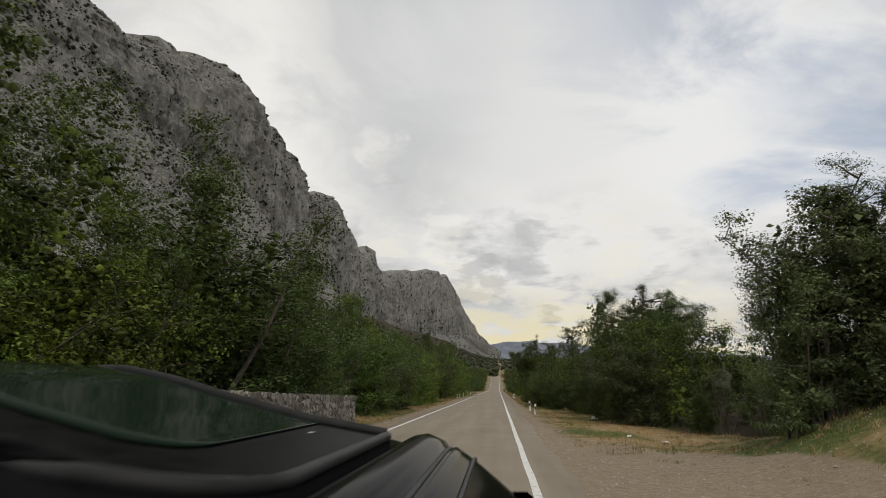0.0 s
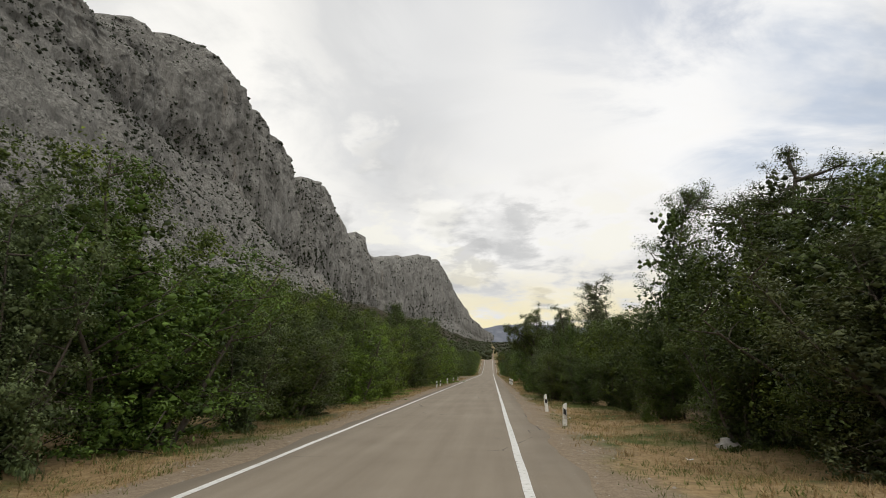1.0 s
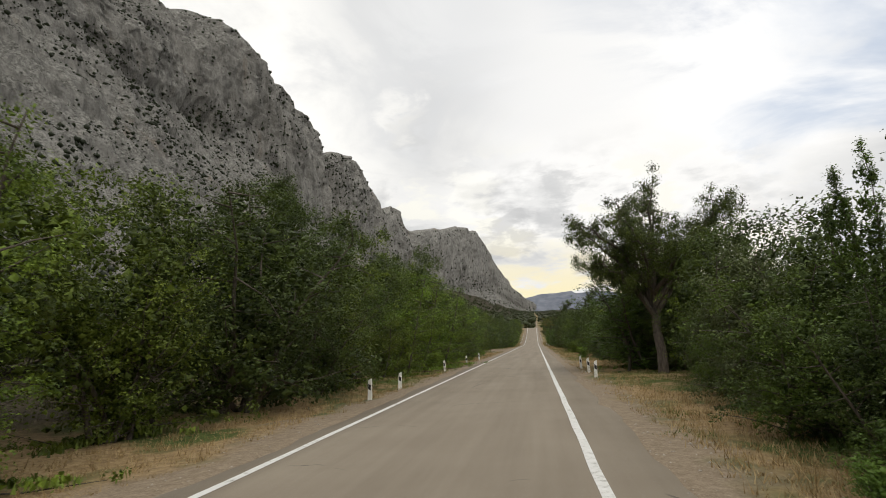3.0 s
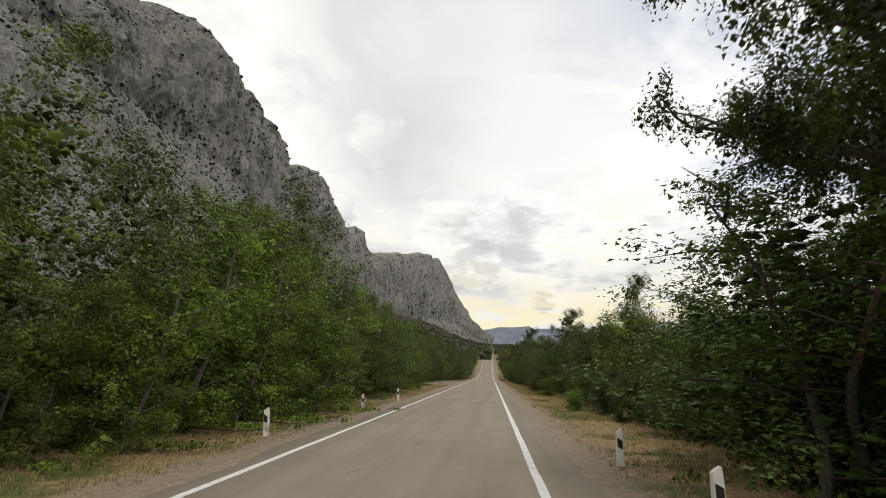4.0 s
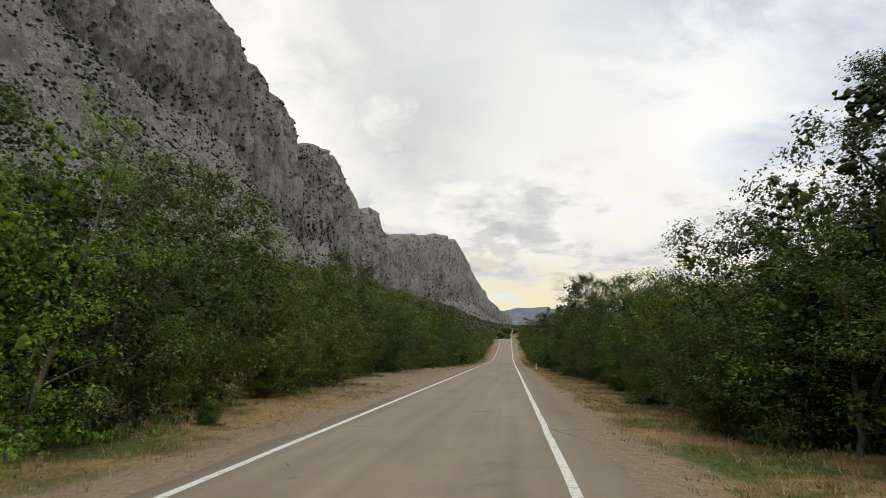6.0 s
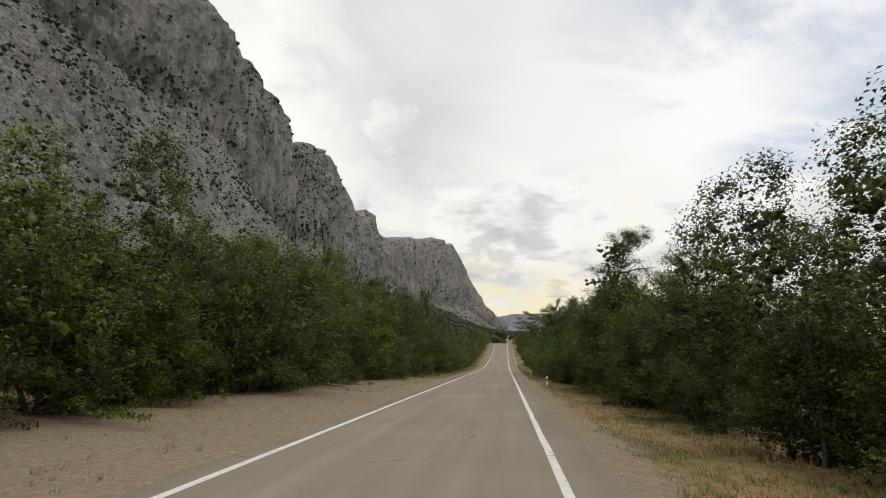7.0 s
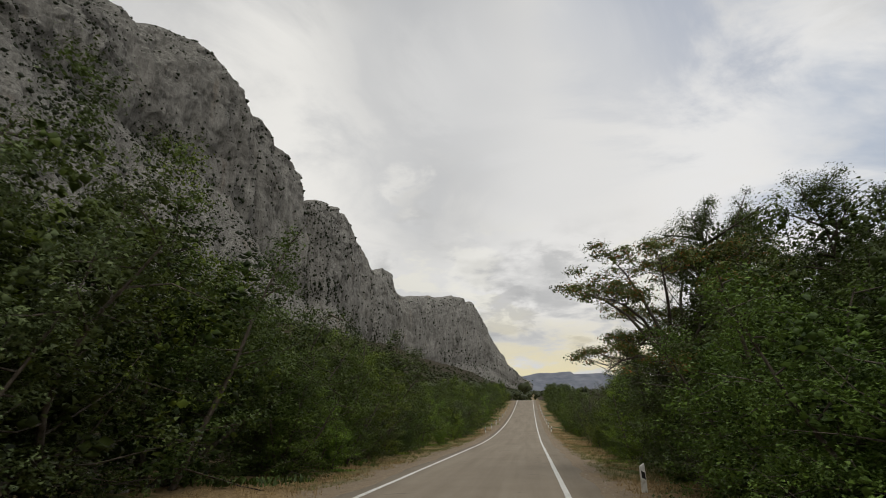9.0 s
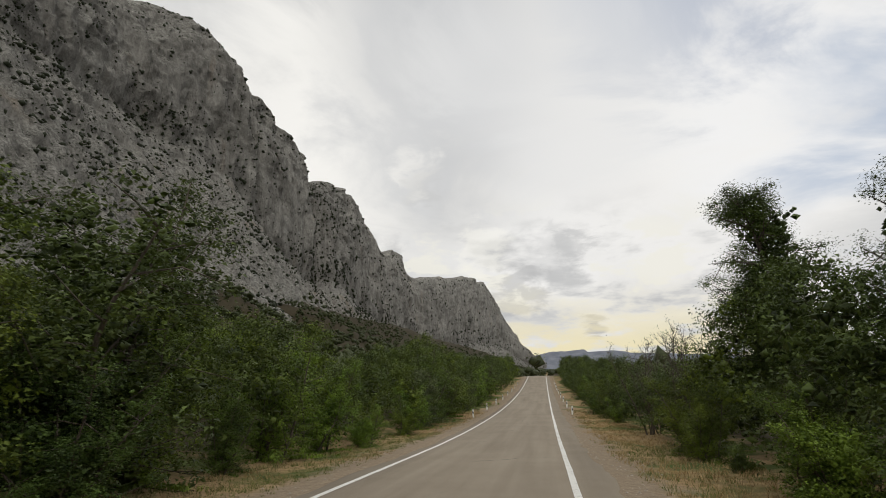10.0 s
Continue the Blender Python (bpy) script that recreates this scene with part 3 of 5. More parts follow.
# stems, lean, first twig, twigs a stem, twig rise, spray size, spray flatness, keep
HABIT = {
    "bush": (7, 0.50, 0.06, 15, 0.20, 0.150, 0.80, 0.92),
    "shrub": (7, 0.80, 0.05, 8, 0.35, 0.240, 0.80, 0.95),
    "tall": (2, 0.08, 0.22, 26, 0.50, 0.160, 1.05, 0.80),
    "oak": (1, 0.05, 0.20, 40, 0.40, 0.135, 0.95, 0.90),
    "column": (4, 0.12, 0.08, 20, 1.30, 0.150, 1.7, 0.85),
    "spread": (2, 0.34, 0.40, 17, 0.18, 0.120, 0.95, 0.85),
    "flat": (2, 0.34, 0.40, 17, 0.18, 0.120, 0.42, 0.85),
    "bare": (7, 0.38, 0.18, 14, 1.00, 0.100, 0.8, 0.5),
}


def twig_reach(kind, h):
    return {"bush": 0.95 - 0.62 * h, "shrub": 0.9 - 0.5 * h, "tall": 0.40 + 1.7 * h * (1.04 - h), "oak": 0.55 + 1.6 * h * (1.05 - h), "column": 0.75 - 0.5 * h,
            "flat": 0.9 * (1.15 - 0.4 * h), "spread": 0.9, "bare": 0.8 - 0.4 * h}[kind]


def umbrella(rng, height, spread, thick):
    """A leaning trunk, limbs that fan out from its fork, and flat layers of sprays on a low dome."""
    wood, cen, rad = [], [], []
    fork = np.array((0.3, 0.2, height * 0.40))
    wood.append(tube(np.array([(0, 0, -0.15), (0.05, 0.1, height * 0.2), fork]), np.array((thick, thick * 0.85, thick * 0.7)), 7))
    for k in range(16):
        a = 2 * math.pi * (k + 0.6 * rng.random()) / 16
        reach = spread * (0.35 + 0.65 * rng.random() ** 0.6)
        top = height * (0.97 - 0.41 * (reach / spread) ** 2 - (0.37 if k % 5 == 0 else 0))
        end = np.array((math.cos(a) * reach, math.sin(a) * reach, top))
        bow = fork * 0.5 + end * 0.5 + (0, 0, height * 0.06)
        path = np.array([fork, fork * 0.75 + bow * 0.25 + rng.normal(size=3) * 0.1, bow, bow * 0.5 + end * 0.5 + (0, 0, 0.12), end])
        wood.append(tube(path, np.linspace(thick * 0.5, thick * 0.07, 5), 5))
        for _ in range(16):
            u = 0.35 + 0.65 * rng.random()
            at = bow * (1 - u) + end * u + (0, 0, 0.1)
            tip = at + np.array((rng.normal() * 0.55, rng.normal() * 0.55, 0.18 + 0.25 * rng.random()))
            wood.append(tube(np.array([at, tip]), np.array((thick * 0.08, thick * 0.03)), 3))
            cen.append(tip)
            rad.append(0.26 + 0.26 * rng.random())
    return wood, cen, rad


def spreading(rng, height, spread, thick):
    """A stout trunk that forks low into long arching limbs, each with side branches and hanging sprays."""
    wood, cen, rad = [], [], []
    fork = np.array((0.15, -0.1, height * 0.30))
    wood.append(tube(np.array([(0, 0, -0.2), (-0.05, 0.05, height * 0.12), (0.1, 0, height * 0.22), fork]), np.array((thick * 1.15, thick * 0.95, thick * 0.9, thick * 0.8)), 9))
    for k in range(18):
        a = 2 * math.pi * (k * 0.382 + 0.1 * rng.random())
        reach = spread * (0.45 + 0.55 * rng.random()) * (0.35 if k < 3 else 1)
        top = height * (0.96 if k < 3 else 0.50 + 0.42 * rng.random())
        end = np.array((math.cos(a) * reach, math.sin(a) * reach, top))
        start = fork + (0, 0, height * 0.05 * (k % 4))
        bow = start * 0.45 + end * 0.55 + (0, 0, height * 0.08)
        ts = np.linspace(0, 1, 9)[:, None]
        path = start * (1 - ts) ** 2 + 2 * bow * ts * (1 - ts) + end * ts ** 2 + rng.normal(size=(9, 3)) * 0.12 * np.sin(ts * 3.1)
        wood.append(tube(path, np.linspace(thick * 0.55, thick * 0.08, 9), 6))
        for j in range(15):
            u = 0.32 + 0.68 * (j + rng.random()) / 15
            i = min(int(u * 8), 7)
            at = path[i] + (path[i + 1] - path[i]) * (u * 8 - i)
            way = np.array((rng.normal(), rng.normal(), 0.25 + 0.5 * rng.normal()))
            side = limb(rng, at, way / np.linalg.norm(way), spread * (0.16 + 0.16 * rng.random()), 0.3, 4)
            wood.append(tube(side, np.linspace(thick * 0.12, thick * 0.03, 5), 4))
            for e in side[1:]:
                cen.append(e + rng.normal(size=3) * 0.12 - (0, 0, 0.1))
                rad.append(0.22 + 0.30 * rng.random())
    return wood, cen, rad


def make_tree(seed, height, spread, kind, leaves, material, leaf=0.14, name="tree", label="", category="tree"):
    """One tree, with its foot at the origin: stems and limbs, and a crown of leaf sprays along the twigs."""
    rng = np.random.default_rng(seed)
    root = new(name)
    stems, lean, first, twigs, rise, spray, flatness, keep = HABIT[kind]
    thick = height * {"bush": 0.012, "shrub": 0.012, "tall": 0.015, "oak": 0.024, "column": 0.010, "flat": 0.020, "spread": 0.024, "bare": 0.010}[kind]
    wood, cen, rad = [], [], []
    for s in range(stems):
        foot = np.array((rng.normal() * 0.28, rng.normal() * 0.28, -0.15)) if stems > 1 else np.array((0, 0, -0.15))
        ang = 2 * math.pi * (s + rng.random() * 0.7) / stems
        tilt = lean * (0.35 + 0.9 * rng.random())
        way = np.array((math.cos(ang) * tilt, math.sin(ang) * tilt, 1.0))
        way /= np.linalg.norm(way)
        length = height * (1.0 if s == 0 else 0.62 + 0.36 * rng.random()) * (0.85 if kind == "flat" else 1)
        path = limb(rng, foot, way, length, 0.11, 8)
        wood.append(tube(path, np.linspace(thick, thick * 0.18, 9), 6))
        for k in range(twigs):
            h = first + (1 - first) * (k + rng.random()) / twigs
            i = min(int(h * 8), 7)
            at = path[i] + (path[i + 1] - path[i]) * (h * 8 - i)
            a = rng.random() * 2 * math.pi
            way = np.array((math.cos(a), math.sin(a), rise + rng.normal() * 0.25))
            way /= np.linalg.norm(way)
            size = spread * twig_reach(kind, h) * (0.5 + 0.65 * rng.random())
            twig = limb(rng, at, way, size, 0.24, 4)
            wood.append(tube(twig[[0, 2, 4]], np.linspace(thick * 0.36, thick * 0.07, 3), 3))
            ends = [twig[1], twig[2], twig[3], twig[4]]
            if kind in ("oak", "tall", "flat", "bare"):
                for _ in range(3 if kind == "bare" else 2):
                    side = limb(rng, twig[1 + rng.integers(3)], way + rng.normal(size=3) * 0.6, size * 0.5, 0.25, 3)
                    wood.append(tube(side[[0, 3]] if kind != "bare" else side, np.linspace(thick * 0.15, thick * 0.05, 2 if kind != "bare" else 4), 3))
                    ends += [side[2], side[3]]
            for e in ends:
                if rng.random() < keep:
                    cen.append(e + rng.normal(size=3) * 0.10)
                    rad.append(spread * spray * (0.5 + 0.8 * rng.random()))
        cen += [path[-1], path[-2]]
        rad += [spread * spray * 0.8] * 2
    if kind == "flat":
        wood, cen, rad = umbrella(rng, height, spread, thick)
    if kind == "spread":
        wood, cen, rad = spreading(rng, height, spread, thick)
    cen, rad = np.array(cen), np.array(rad)
    fit = np.array([spread / (np.percentile(np.hypot(cen[:, 0], cen[:, 1]), 96) + rad.mean())] * 2 + [height / ((cen[:, 2] + rad * 0.6).max())])
    v, f = join(wood)
    mesh_object("trunk", v * fit, f, BARK, root, smooth=True)
    v, f, soft = leaf_cloud(rng, cen * fit, rad, leaves, leaf, flatness)
    if kind != "bare":
        deep = (1, 1, 1) if kind in ("flat", "spread") else (0.62, 0.62, 0.90)
        v, f, soft = with_cores(rng, (v, f, soft), cen * fit * deep, rad, {"tall": 0.20, "oak": 0.22, "column": 0.22, "flat": 0.14, "spread": 0.12}.get(kind, 0.19), flatness, 4)
    v[:, 2] = np.maximum(v[:, 2], 0.02 + 0.2 * rng.random(len(v)))
    mesh_object("crown", v, f, material, root, normals=soft)
    tagged(root, label, category)
    return root


KINDS = {
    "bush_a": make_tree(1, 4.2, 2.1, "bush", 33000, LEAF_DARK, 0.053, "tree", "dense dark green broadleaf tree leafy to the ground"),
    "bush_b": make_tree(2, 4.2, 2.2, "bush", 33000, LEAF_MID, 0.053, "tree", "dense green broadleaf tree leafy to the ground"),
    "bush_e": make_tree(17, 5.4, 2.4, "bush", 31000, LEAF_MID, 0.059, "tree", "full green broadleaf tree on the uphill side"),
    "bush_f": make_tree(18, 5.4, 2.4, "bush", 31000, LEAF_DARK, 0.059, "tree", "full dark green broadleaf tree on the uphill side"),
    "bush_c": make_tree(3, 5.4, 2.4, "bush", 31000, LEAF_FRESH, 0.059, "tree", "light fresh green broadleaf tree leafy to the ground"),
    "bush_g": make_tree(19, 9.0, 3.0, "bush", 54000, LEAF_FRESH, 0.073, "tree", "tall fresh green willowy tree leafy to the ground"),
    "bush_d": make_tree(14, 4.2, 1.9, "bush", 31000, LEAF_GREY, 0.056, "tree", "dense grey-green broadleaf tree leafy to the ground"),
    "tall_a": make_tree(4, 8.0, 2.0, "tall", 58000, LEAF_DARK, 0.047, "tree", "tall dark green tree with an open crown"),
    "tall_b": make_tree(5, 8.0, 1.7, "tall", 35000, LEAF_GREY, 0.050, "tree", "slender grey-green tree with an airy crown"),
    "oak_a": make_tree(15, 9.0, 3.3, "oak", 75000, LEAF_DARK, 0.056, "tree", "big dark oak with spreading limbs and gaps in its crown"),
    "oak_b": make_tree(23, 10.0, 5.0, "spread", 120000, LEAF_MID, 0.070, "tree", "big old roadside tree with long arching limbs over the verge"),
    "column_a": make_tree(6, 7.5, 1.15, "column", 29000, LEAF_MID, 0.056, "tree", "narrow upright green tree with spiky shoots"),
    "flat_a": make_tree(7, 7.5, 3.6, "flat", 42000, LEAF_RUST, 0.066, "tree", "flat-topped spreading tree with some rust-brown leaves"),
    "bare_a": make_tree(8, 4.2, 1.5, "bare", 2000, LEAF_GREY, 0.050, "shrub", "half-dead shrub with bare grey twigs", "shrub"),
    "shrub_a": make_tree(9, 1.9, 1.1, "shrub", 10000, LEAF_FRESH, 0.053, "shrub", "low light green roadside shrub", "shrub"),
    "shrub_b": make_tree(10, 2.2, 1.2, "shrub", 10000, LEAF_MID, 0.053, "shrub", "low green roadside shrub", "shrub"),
}
SIZE = {"bush_a": 4.2, "bush_b": 4.2, "bush_c": 5.4, "bush_d": 4.2, "bush_e": 5.4, "bush_f": 5.4, "bush_g": 9.0, "tall_a": 8.0, "tall_b": 8.0, "oak_a": 9.0, "oak_b": 10.0, "column_a": 7.5, "flat_a": 7.5,
        "bare_a": 4.2, "shrub_a": 1.9, "shrub_b": 2.2}
USED = set()


def plant(kind, x, y, height, turn=0.0, wide=1.0):
    s = height / SIZE[kind]
    z = float(ground_height(x, y)) - 0.05
    m = Matrix.Translation((x, y, z)) @ Matrix.Rotation(turn, 4, "Z") @ Matrix.Diagonal((s * wide, s * wide, s, 1))
    if kind in USED:
        ob = copy_thing(KINDS[kind], m)
        return ob
    USED.add(kind)
    KINDS[kind].matrix_basis = m
    return KINDS[kind]


RIGHT_EDGE = ([0, 15, 26, 30, 38, 50, 58, 75, 84, 92, 112, 119, 126, 132, 145, 151, 165, 190, 214, 230, 255, 420], [10, 10, 9.6, 5.4, 6.2, 5.0, 3.0, 2.7, 4.2, 5.2, 5.4, 4.0, 5.0, 5.8, 5.6, 4.0, 4.4, 4.4, 3.2, 3.2, 4.0, 4.2])
RIGHT_TOP = ([0, 10, 14, 19, 21, 26, 36, 40, 45, 51, 60, 65, 67, 72, 76, 82, 88, 95, 111, 118, 127, 137, 141, 146, 155, 166, 183, 186, 196, 207, 211, 216, 221, 230, 233, 240, 251, 257, 262, 266, 280, 300, 420],
             [6.3, 6.3, 6.9, 3.3, 5.0, 6.4, 6.4, 6.2, 4.9, 5.1, 4.9, 5.2, 5.0, 4.9, 4.8, 5.0, 5.8, 7.2, 5.3, 5.3, 5.7, 5.3, 6.2, 6.9, 6.6, 6.2, 8.0, 6.8, 6.4, 7.0, 6.6, 6.2, 6.5, 7.2, 8.0, 6.2, 4.6, 5.0, 4.6, 3.6, 3.8, 5.2, 6.0])
LEFT_EDGE = ([0, 27, 34, 60, 80, 110, 130, 160, 180, 195, 208, 218, 240, 420], [-8.0, -8.0, -7.2, -7.6, -8.0, -7.2, -7.8, -8.6, -10.2, -10.2, -8.8, -8.0, -7.6, -7.4])
LEFT_TOP = ([0, 9, 12, 17, 20, 30, 36, 44, 60, 70, 76, 83, 90, 96, 108, 112, 117, 121, 124, 130, 136, 149, 165, 184, 200, 209, 219, 222, 229, 236, 244, 254, 266, 300, 420],
            [8.8, 9.0, 8.8, 8.0, 6.7, 6.4, 6.8, 5.9, 5.8, 5.7, 6.0, 6.9, 8.0, 7.0, 7.4, 9.2, 9.4, 7.6, 6.3, 6.0, 6.4, 6.9, 6.8, 7.2, 7.2, 6.8, 8.2, 9.0, 7.0, 5.4, 4.7, 4.5, 4.6, 5.4, 5.6])

# kind, x, y, height, turn: the trees that stand out from the rows
SINGLES = [
    ("bush_d", 7.7, 15.6, 4.9, 0.4, 1.0), ("bush_d", 9.6, 15.0, 5.4, 2.2, 1.1), ("tall_b", 8.2, 15.8, 7.0, 0.4, 1.3), ("tall_b", 9.6, 14.5, 6.8, 2.0, 1.3), ("bush_d", 12.0, 23.0, 3.2, 1.0), ("bare_a", 9.8, 27.0, 3.4, 0.2), ("bare_a", 10.6, 25.0, 3.0, 1.2), ("bush_d", 11.8, 18.0, 3.0, 3.0), ("bush_a", 12.4, 27.5, 3.4, 1.7),
    ("oak_a", 8.6, 40.0, 9.2, 3.4, 1.1), ("bush_f", 9.3, 36.0, 7.2, 0.4, 1.25), ("oak_a", 9.2, 35.2, 7.6, 2.9), ("bush_a", 6.6, 36.6, 4.6, 2.0, 1.15), ("bush_b", 7.6, 32.8, 4.4, 1.1, 1.1),
    ("tall_a", 6.7, 45.4, 9.6, 2.6, 1.2), ("tall_b", 9.0, 57.0, 6.4, 3.3),
    ("column_a", 6.0, 64.6, 5.8, 0.3), ("tall_b", 8.4, 66.0, 10.9, 2.1, 1.1), ("column_a", 5.6, 69.0, 6.6, 2.2), ("column_a", 5.8, 67.0, 6.2, 3.2), ("column_a", 5.6, 76.5, 6.6, 4.0), ("tall_b", 6.8, 73.0, 8.8, 5.0), ("column_a", 6.3, 71.0, 7.6, 1.0),
    ("oak_b", 5.9, 95.0, 10.4, 2.4, 0.86), ("bush_b", 6.0, 99.2, 5.6, 0.7, 1.45), ("tall_b", 7.4, 98.0, 8.6, 0.7, 1.3), ("column_a", 7.8, 111.0, 5.6, 1.0), ("column_a", 7.4, 115.0, 5.4, 2.0), ("tall_a", 8.2, 121.0, 4.7, 0.0), ("column_a", 6.4, 124.6, 6.4, 1.1, 1.3), ("column_a", 7.3, 125.6, 7.2, 2.1, 1.3), ("tall_a", 8.3, 127.0, 7.4, 3.0, 0.8), ("column_a", 7.4, 133.0, 5.6, 4.0),
    ("tall_a", 8.4, 140.0, 5.0, 1.2), ("tall_a", 6.6, 148.8, 7.3, 3.1, 1.1), ("bush_a", 6.4, 149.6, 5.4, 1.0, 1.1), ("tall_a", 8.4, 148.0, 5.8, 1.1), ("tall_b", 8.0, 152.0, 6.4, 0.4), ("tall_b", 7.6, 184.5, 8.0, 2.8), ("column_a", 7.2, 189.0, 6.4, 0.8),
    ("oak_a", 8.0, 205.0, 6.6, 0.4, 1.15), ("tall_a", 5.2, 198.2, 8.9, 2.9, 1.2), ("tall_b", 5.4, 200.6, 8.6, 1.1, 1.2), ("tall_a", 8.0, 211.0, 6.8, 1.6), ("column_a", 7.4, 214.5, 7.0, 2.5), ("tall_a", 7.6, 227.0, 6.2, 0.2), ("oak_a", 8.0, 229.0, 7.8, 3.2), ("tall_a", 7.4, 238.0, 8.6, 1.8),
    ("flat_a", 5.1, 233.5, 8.7, 2.6, 1.08), ("oak_a", 7.4, 234.5, 9.6, 1.1, 0.85), ("tall_a", 7.4, 252.0, 5.2, 0.9), ("tall_a", 9.0, 259.0, 7.7, 5.3, 1.2), ("tall_a", 8.4, 259.6, 7.2, 0.4, 1.1), ("tall_b", 8.4, 255.0, 5.6, 0.7), ("bare_a", 6.0, 266.0, 7.0, 0.5), ("bare_a", 6.4, 269.0, 7.0, 1.9), ("bare_a", 5.6, 272.0, 6.6, 4.1),
    ("bare_a", 6.6, 275.0, 6.0, 3.2), ("shrub_a", 4.5, 137.6, 1.9, 0.3), ("shrub_a", 4.0, 118.5, 1.2, 1.5), ("shrub_b", 3.2, 72.0, 1.1, 2.0), ("shrub_b", 5.0, 113.0, 1.4, 0.4),
    ("shrub_a", 5.0, 251.0, 1.9, 2.6), ("shrub_b", 4.9, 256.0, 1.8, 0.2), ("shrub_a", 4.6, 219.5, 1.4, 1.2), ("shrub_b", 5.6, 43.0, 1.5, 0.3),
    ("tall_a", -10.4, 11.0, 7.6, 0.2), ("bush_e", -10.2, 7.5, 7.2, 1.2), ("bush_c", -9.6, 73.0, 6.2, 0.3), ("bush_c", -9.8, 78.0, 5.8, 2.2), ("bush_f", -9.8, 83.5, 6.6, 1.2), ("tall_a", -11.0, 92.0, 8.4, 1.0),
    ("bush_g", -10.2, 112.5, 9.2, 0.6), ("bush_g", -10.8, 118.0, 8.8, 2.6), ("bush_e", -11.6, 220.0, 8.0, 1.1), ("bush_f", -10.8, 235.6, 6.0, 2.0, 0.9), ("bush_f", -9.8, 250.8, 6.2, 0.7), ("bush_b", 4.9, 60.6, 3.6, 0.8), ("bush_a", 5.3, 57.6, 3.8, 2.8), ("bush_a", 6.8, 112.0, 4.2, 0.3), ("bush_b", 6.6, 107.5, 4.0, 1.3), ("bush_a", 6.8, 206.0, 4.4, 0.3), ("bush_b", 6.4, 209.0, 4.4, 2.3), ("shrub_a", -7.2, 61.0, 1.5, 0.4), ("shrub_b", -8.6, 140.0, 1.8, 0.4),
    ("shrub_b", -8.0, 151.0, 1.6, 2.4),
]


def plant_rows():
    rng = random.Random(3)
    for kind, x, y, h, turn, *wide in SINGLES:
        plant(kind, x, y, h, turn, *wide)
    behind = []
    for side, edge, top in ((1, RIGHT_EDGE, RIGHT_TOP), (-1, LEFT_EDGE, LEFT_TOP)):
        y = 28.0 if side > 0 else 1.0
        while y < 420:
            near, tall = float(np.interp(y, *edge)), float(np.interp(y, *top))
            tall *= 1 + (0.28 if y > 262 else 0.10) * float(value_noise((y / 6.5, side * 3.7, 0.0), 83))
            front = ["bush_a", "bush_a", "bush_b", "bush_b", "bush_d"] + (["bush_c", "bush_c"] if y > 240 or 130 < y < 160 else []) if side > 0 else ["bush_f", "bush_e", "bush_e", "bush_c", "bush_c", "bush_d"] + (["bush_c"] * 5 if 88 < y < 125 or y > 235 else [])
            for row in range(4):
                h = tall * (rng.uniform(0.5, 1.02), rng.uniform(0.82, 1.08), rng.uniform(0.8, 1.05), rng.uniform(0.8, 1.05))[row]
                if row == 0:
                    h *= 0.74 if side > 0 else 0.9
                    h = min(h, 6.2)
                elif side < 0:
                    h *= 1.15
                r = 2.2 * min(h, 6.0) / (4.2 if side > 0 else 5.4)
                start = near + side * r * 0.9 if row == 0 else side * (max(abs(near) + 1.2, 6.2 if side > 0 else 9.4) + (row - 1) * 2.2)
                x, yy = start + side * rng.uniform(-0.5, 0.6), y + row * 0.9 + rng.uniform(-0.7, 0.7)
                if row == 0 and (side < 0 and 70 < yy < 86 or side > 0 and 263 < yy < 280):
                    continue
                if row == 0 and y < 330:
                    plant("bush_c" if side < 0 and 107 < yy < 122 else rng.choice(front), x, yy, h, rng.uniform(0, 6.28), rng.uniform(0.88, 1.32))
                else:
                    behind.append((x, yy, h))
            y += rng.uniform(2.7, 3.9) if y < 300 else rng.uniform(3.6, 5.0)
    return np.array(behind)


def build_rear_wood(behind):
    """The trees behind the roadside row, which cannot be told apart: sprays on many upright crowns."""
    rng = np.random.default_rng(21)
    cen, rad, low, axis = [], [], [], []
    for x, y, h in behind:
        z = float(ground_height(x, y))
        n = 50 if x > 0 else 58
        a, u = rng.random(n) * 2 * math.pi, rng.random(n) ** 0.6
        w = 2.1 * (1.06 - u) ** 0.5 * (0.35 + 0.65 * rng.random(n))
        cen.append(np.stack([x + np.cos(a) * w, y + np.sin(a) * w, z + h * (0.12 + 0.85 * u)], 1))
        rad.append(0.28 + 0.40 * rng.random(n))
        low.append(u < 0.80)
        axis.append(np.stack([0 * a + x, 0 * a + y, cen[-1][:, 2]], 1))
    cen, rad, low, axis = np.concatenate(cen), np.concatenate(rad), np.concatenate(low), np.concatenate(axis)
    # sprays differ in tone; the extra fresh ones at left imitate sunlit tops by colour
    tone = value_noise(cen * (0.22, 0.22, 0.1), 71) + 0.25 * rng.normal(size=len(cen)) + 0.25 * (cen[:, 0] < 0)
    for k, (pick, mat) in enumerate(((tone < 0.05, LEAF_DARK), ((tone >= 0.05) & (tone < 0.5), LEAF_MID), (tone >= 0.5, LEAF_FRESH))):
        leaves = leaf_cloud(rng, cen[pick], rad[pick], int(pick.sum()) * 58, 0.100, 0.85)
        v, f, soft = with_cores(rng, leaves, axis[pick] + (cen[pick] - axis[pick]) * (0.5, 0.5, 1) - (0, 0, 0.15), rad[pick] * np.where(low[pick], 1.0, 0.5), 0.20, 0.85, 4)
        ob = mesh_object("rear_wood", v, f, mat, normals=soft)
        tagged(ob, ("dark green", "green", "light green")[k] + " trees behind the roadside row", "woods", kind="stuff")


build_rear_wood(plant_rows())



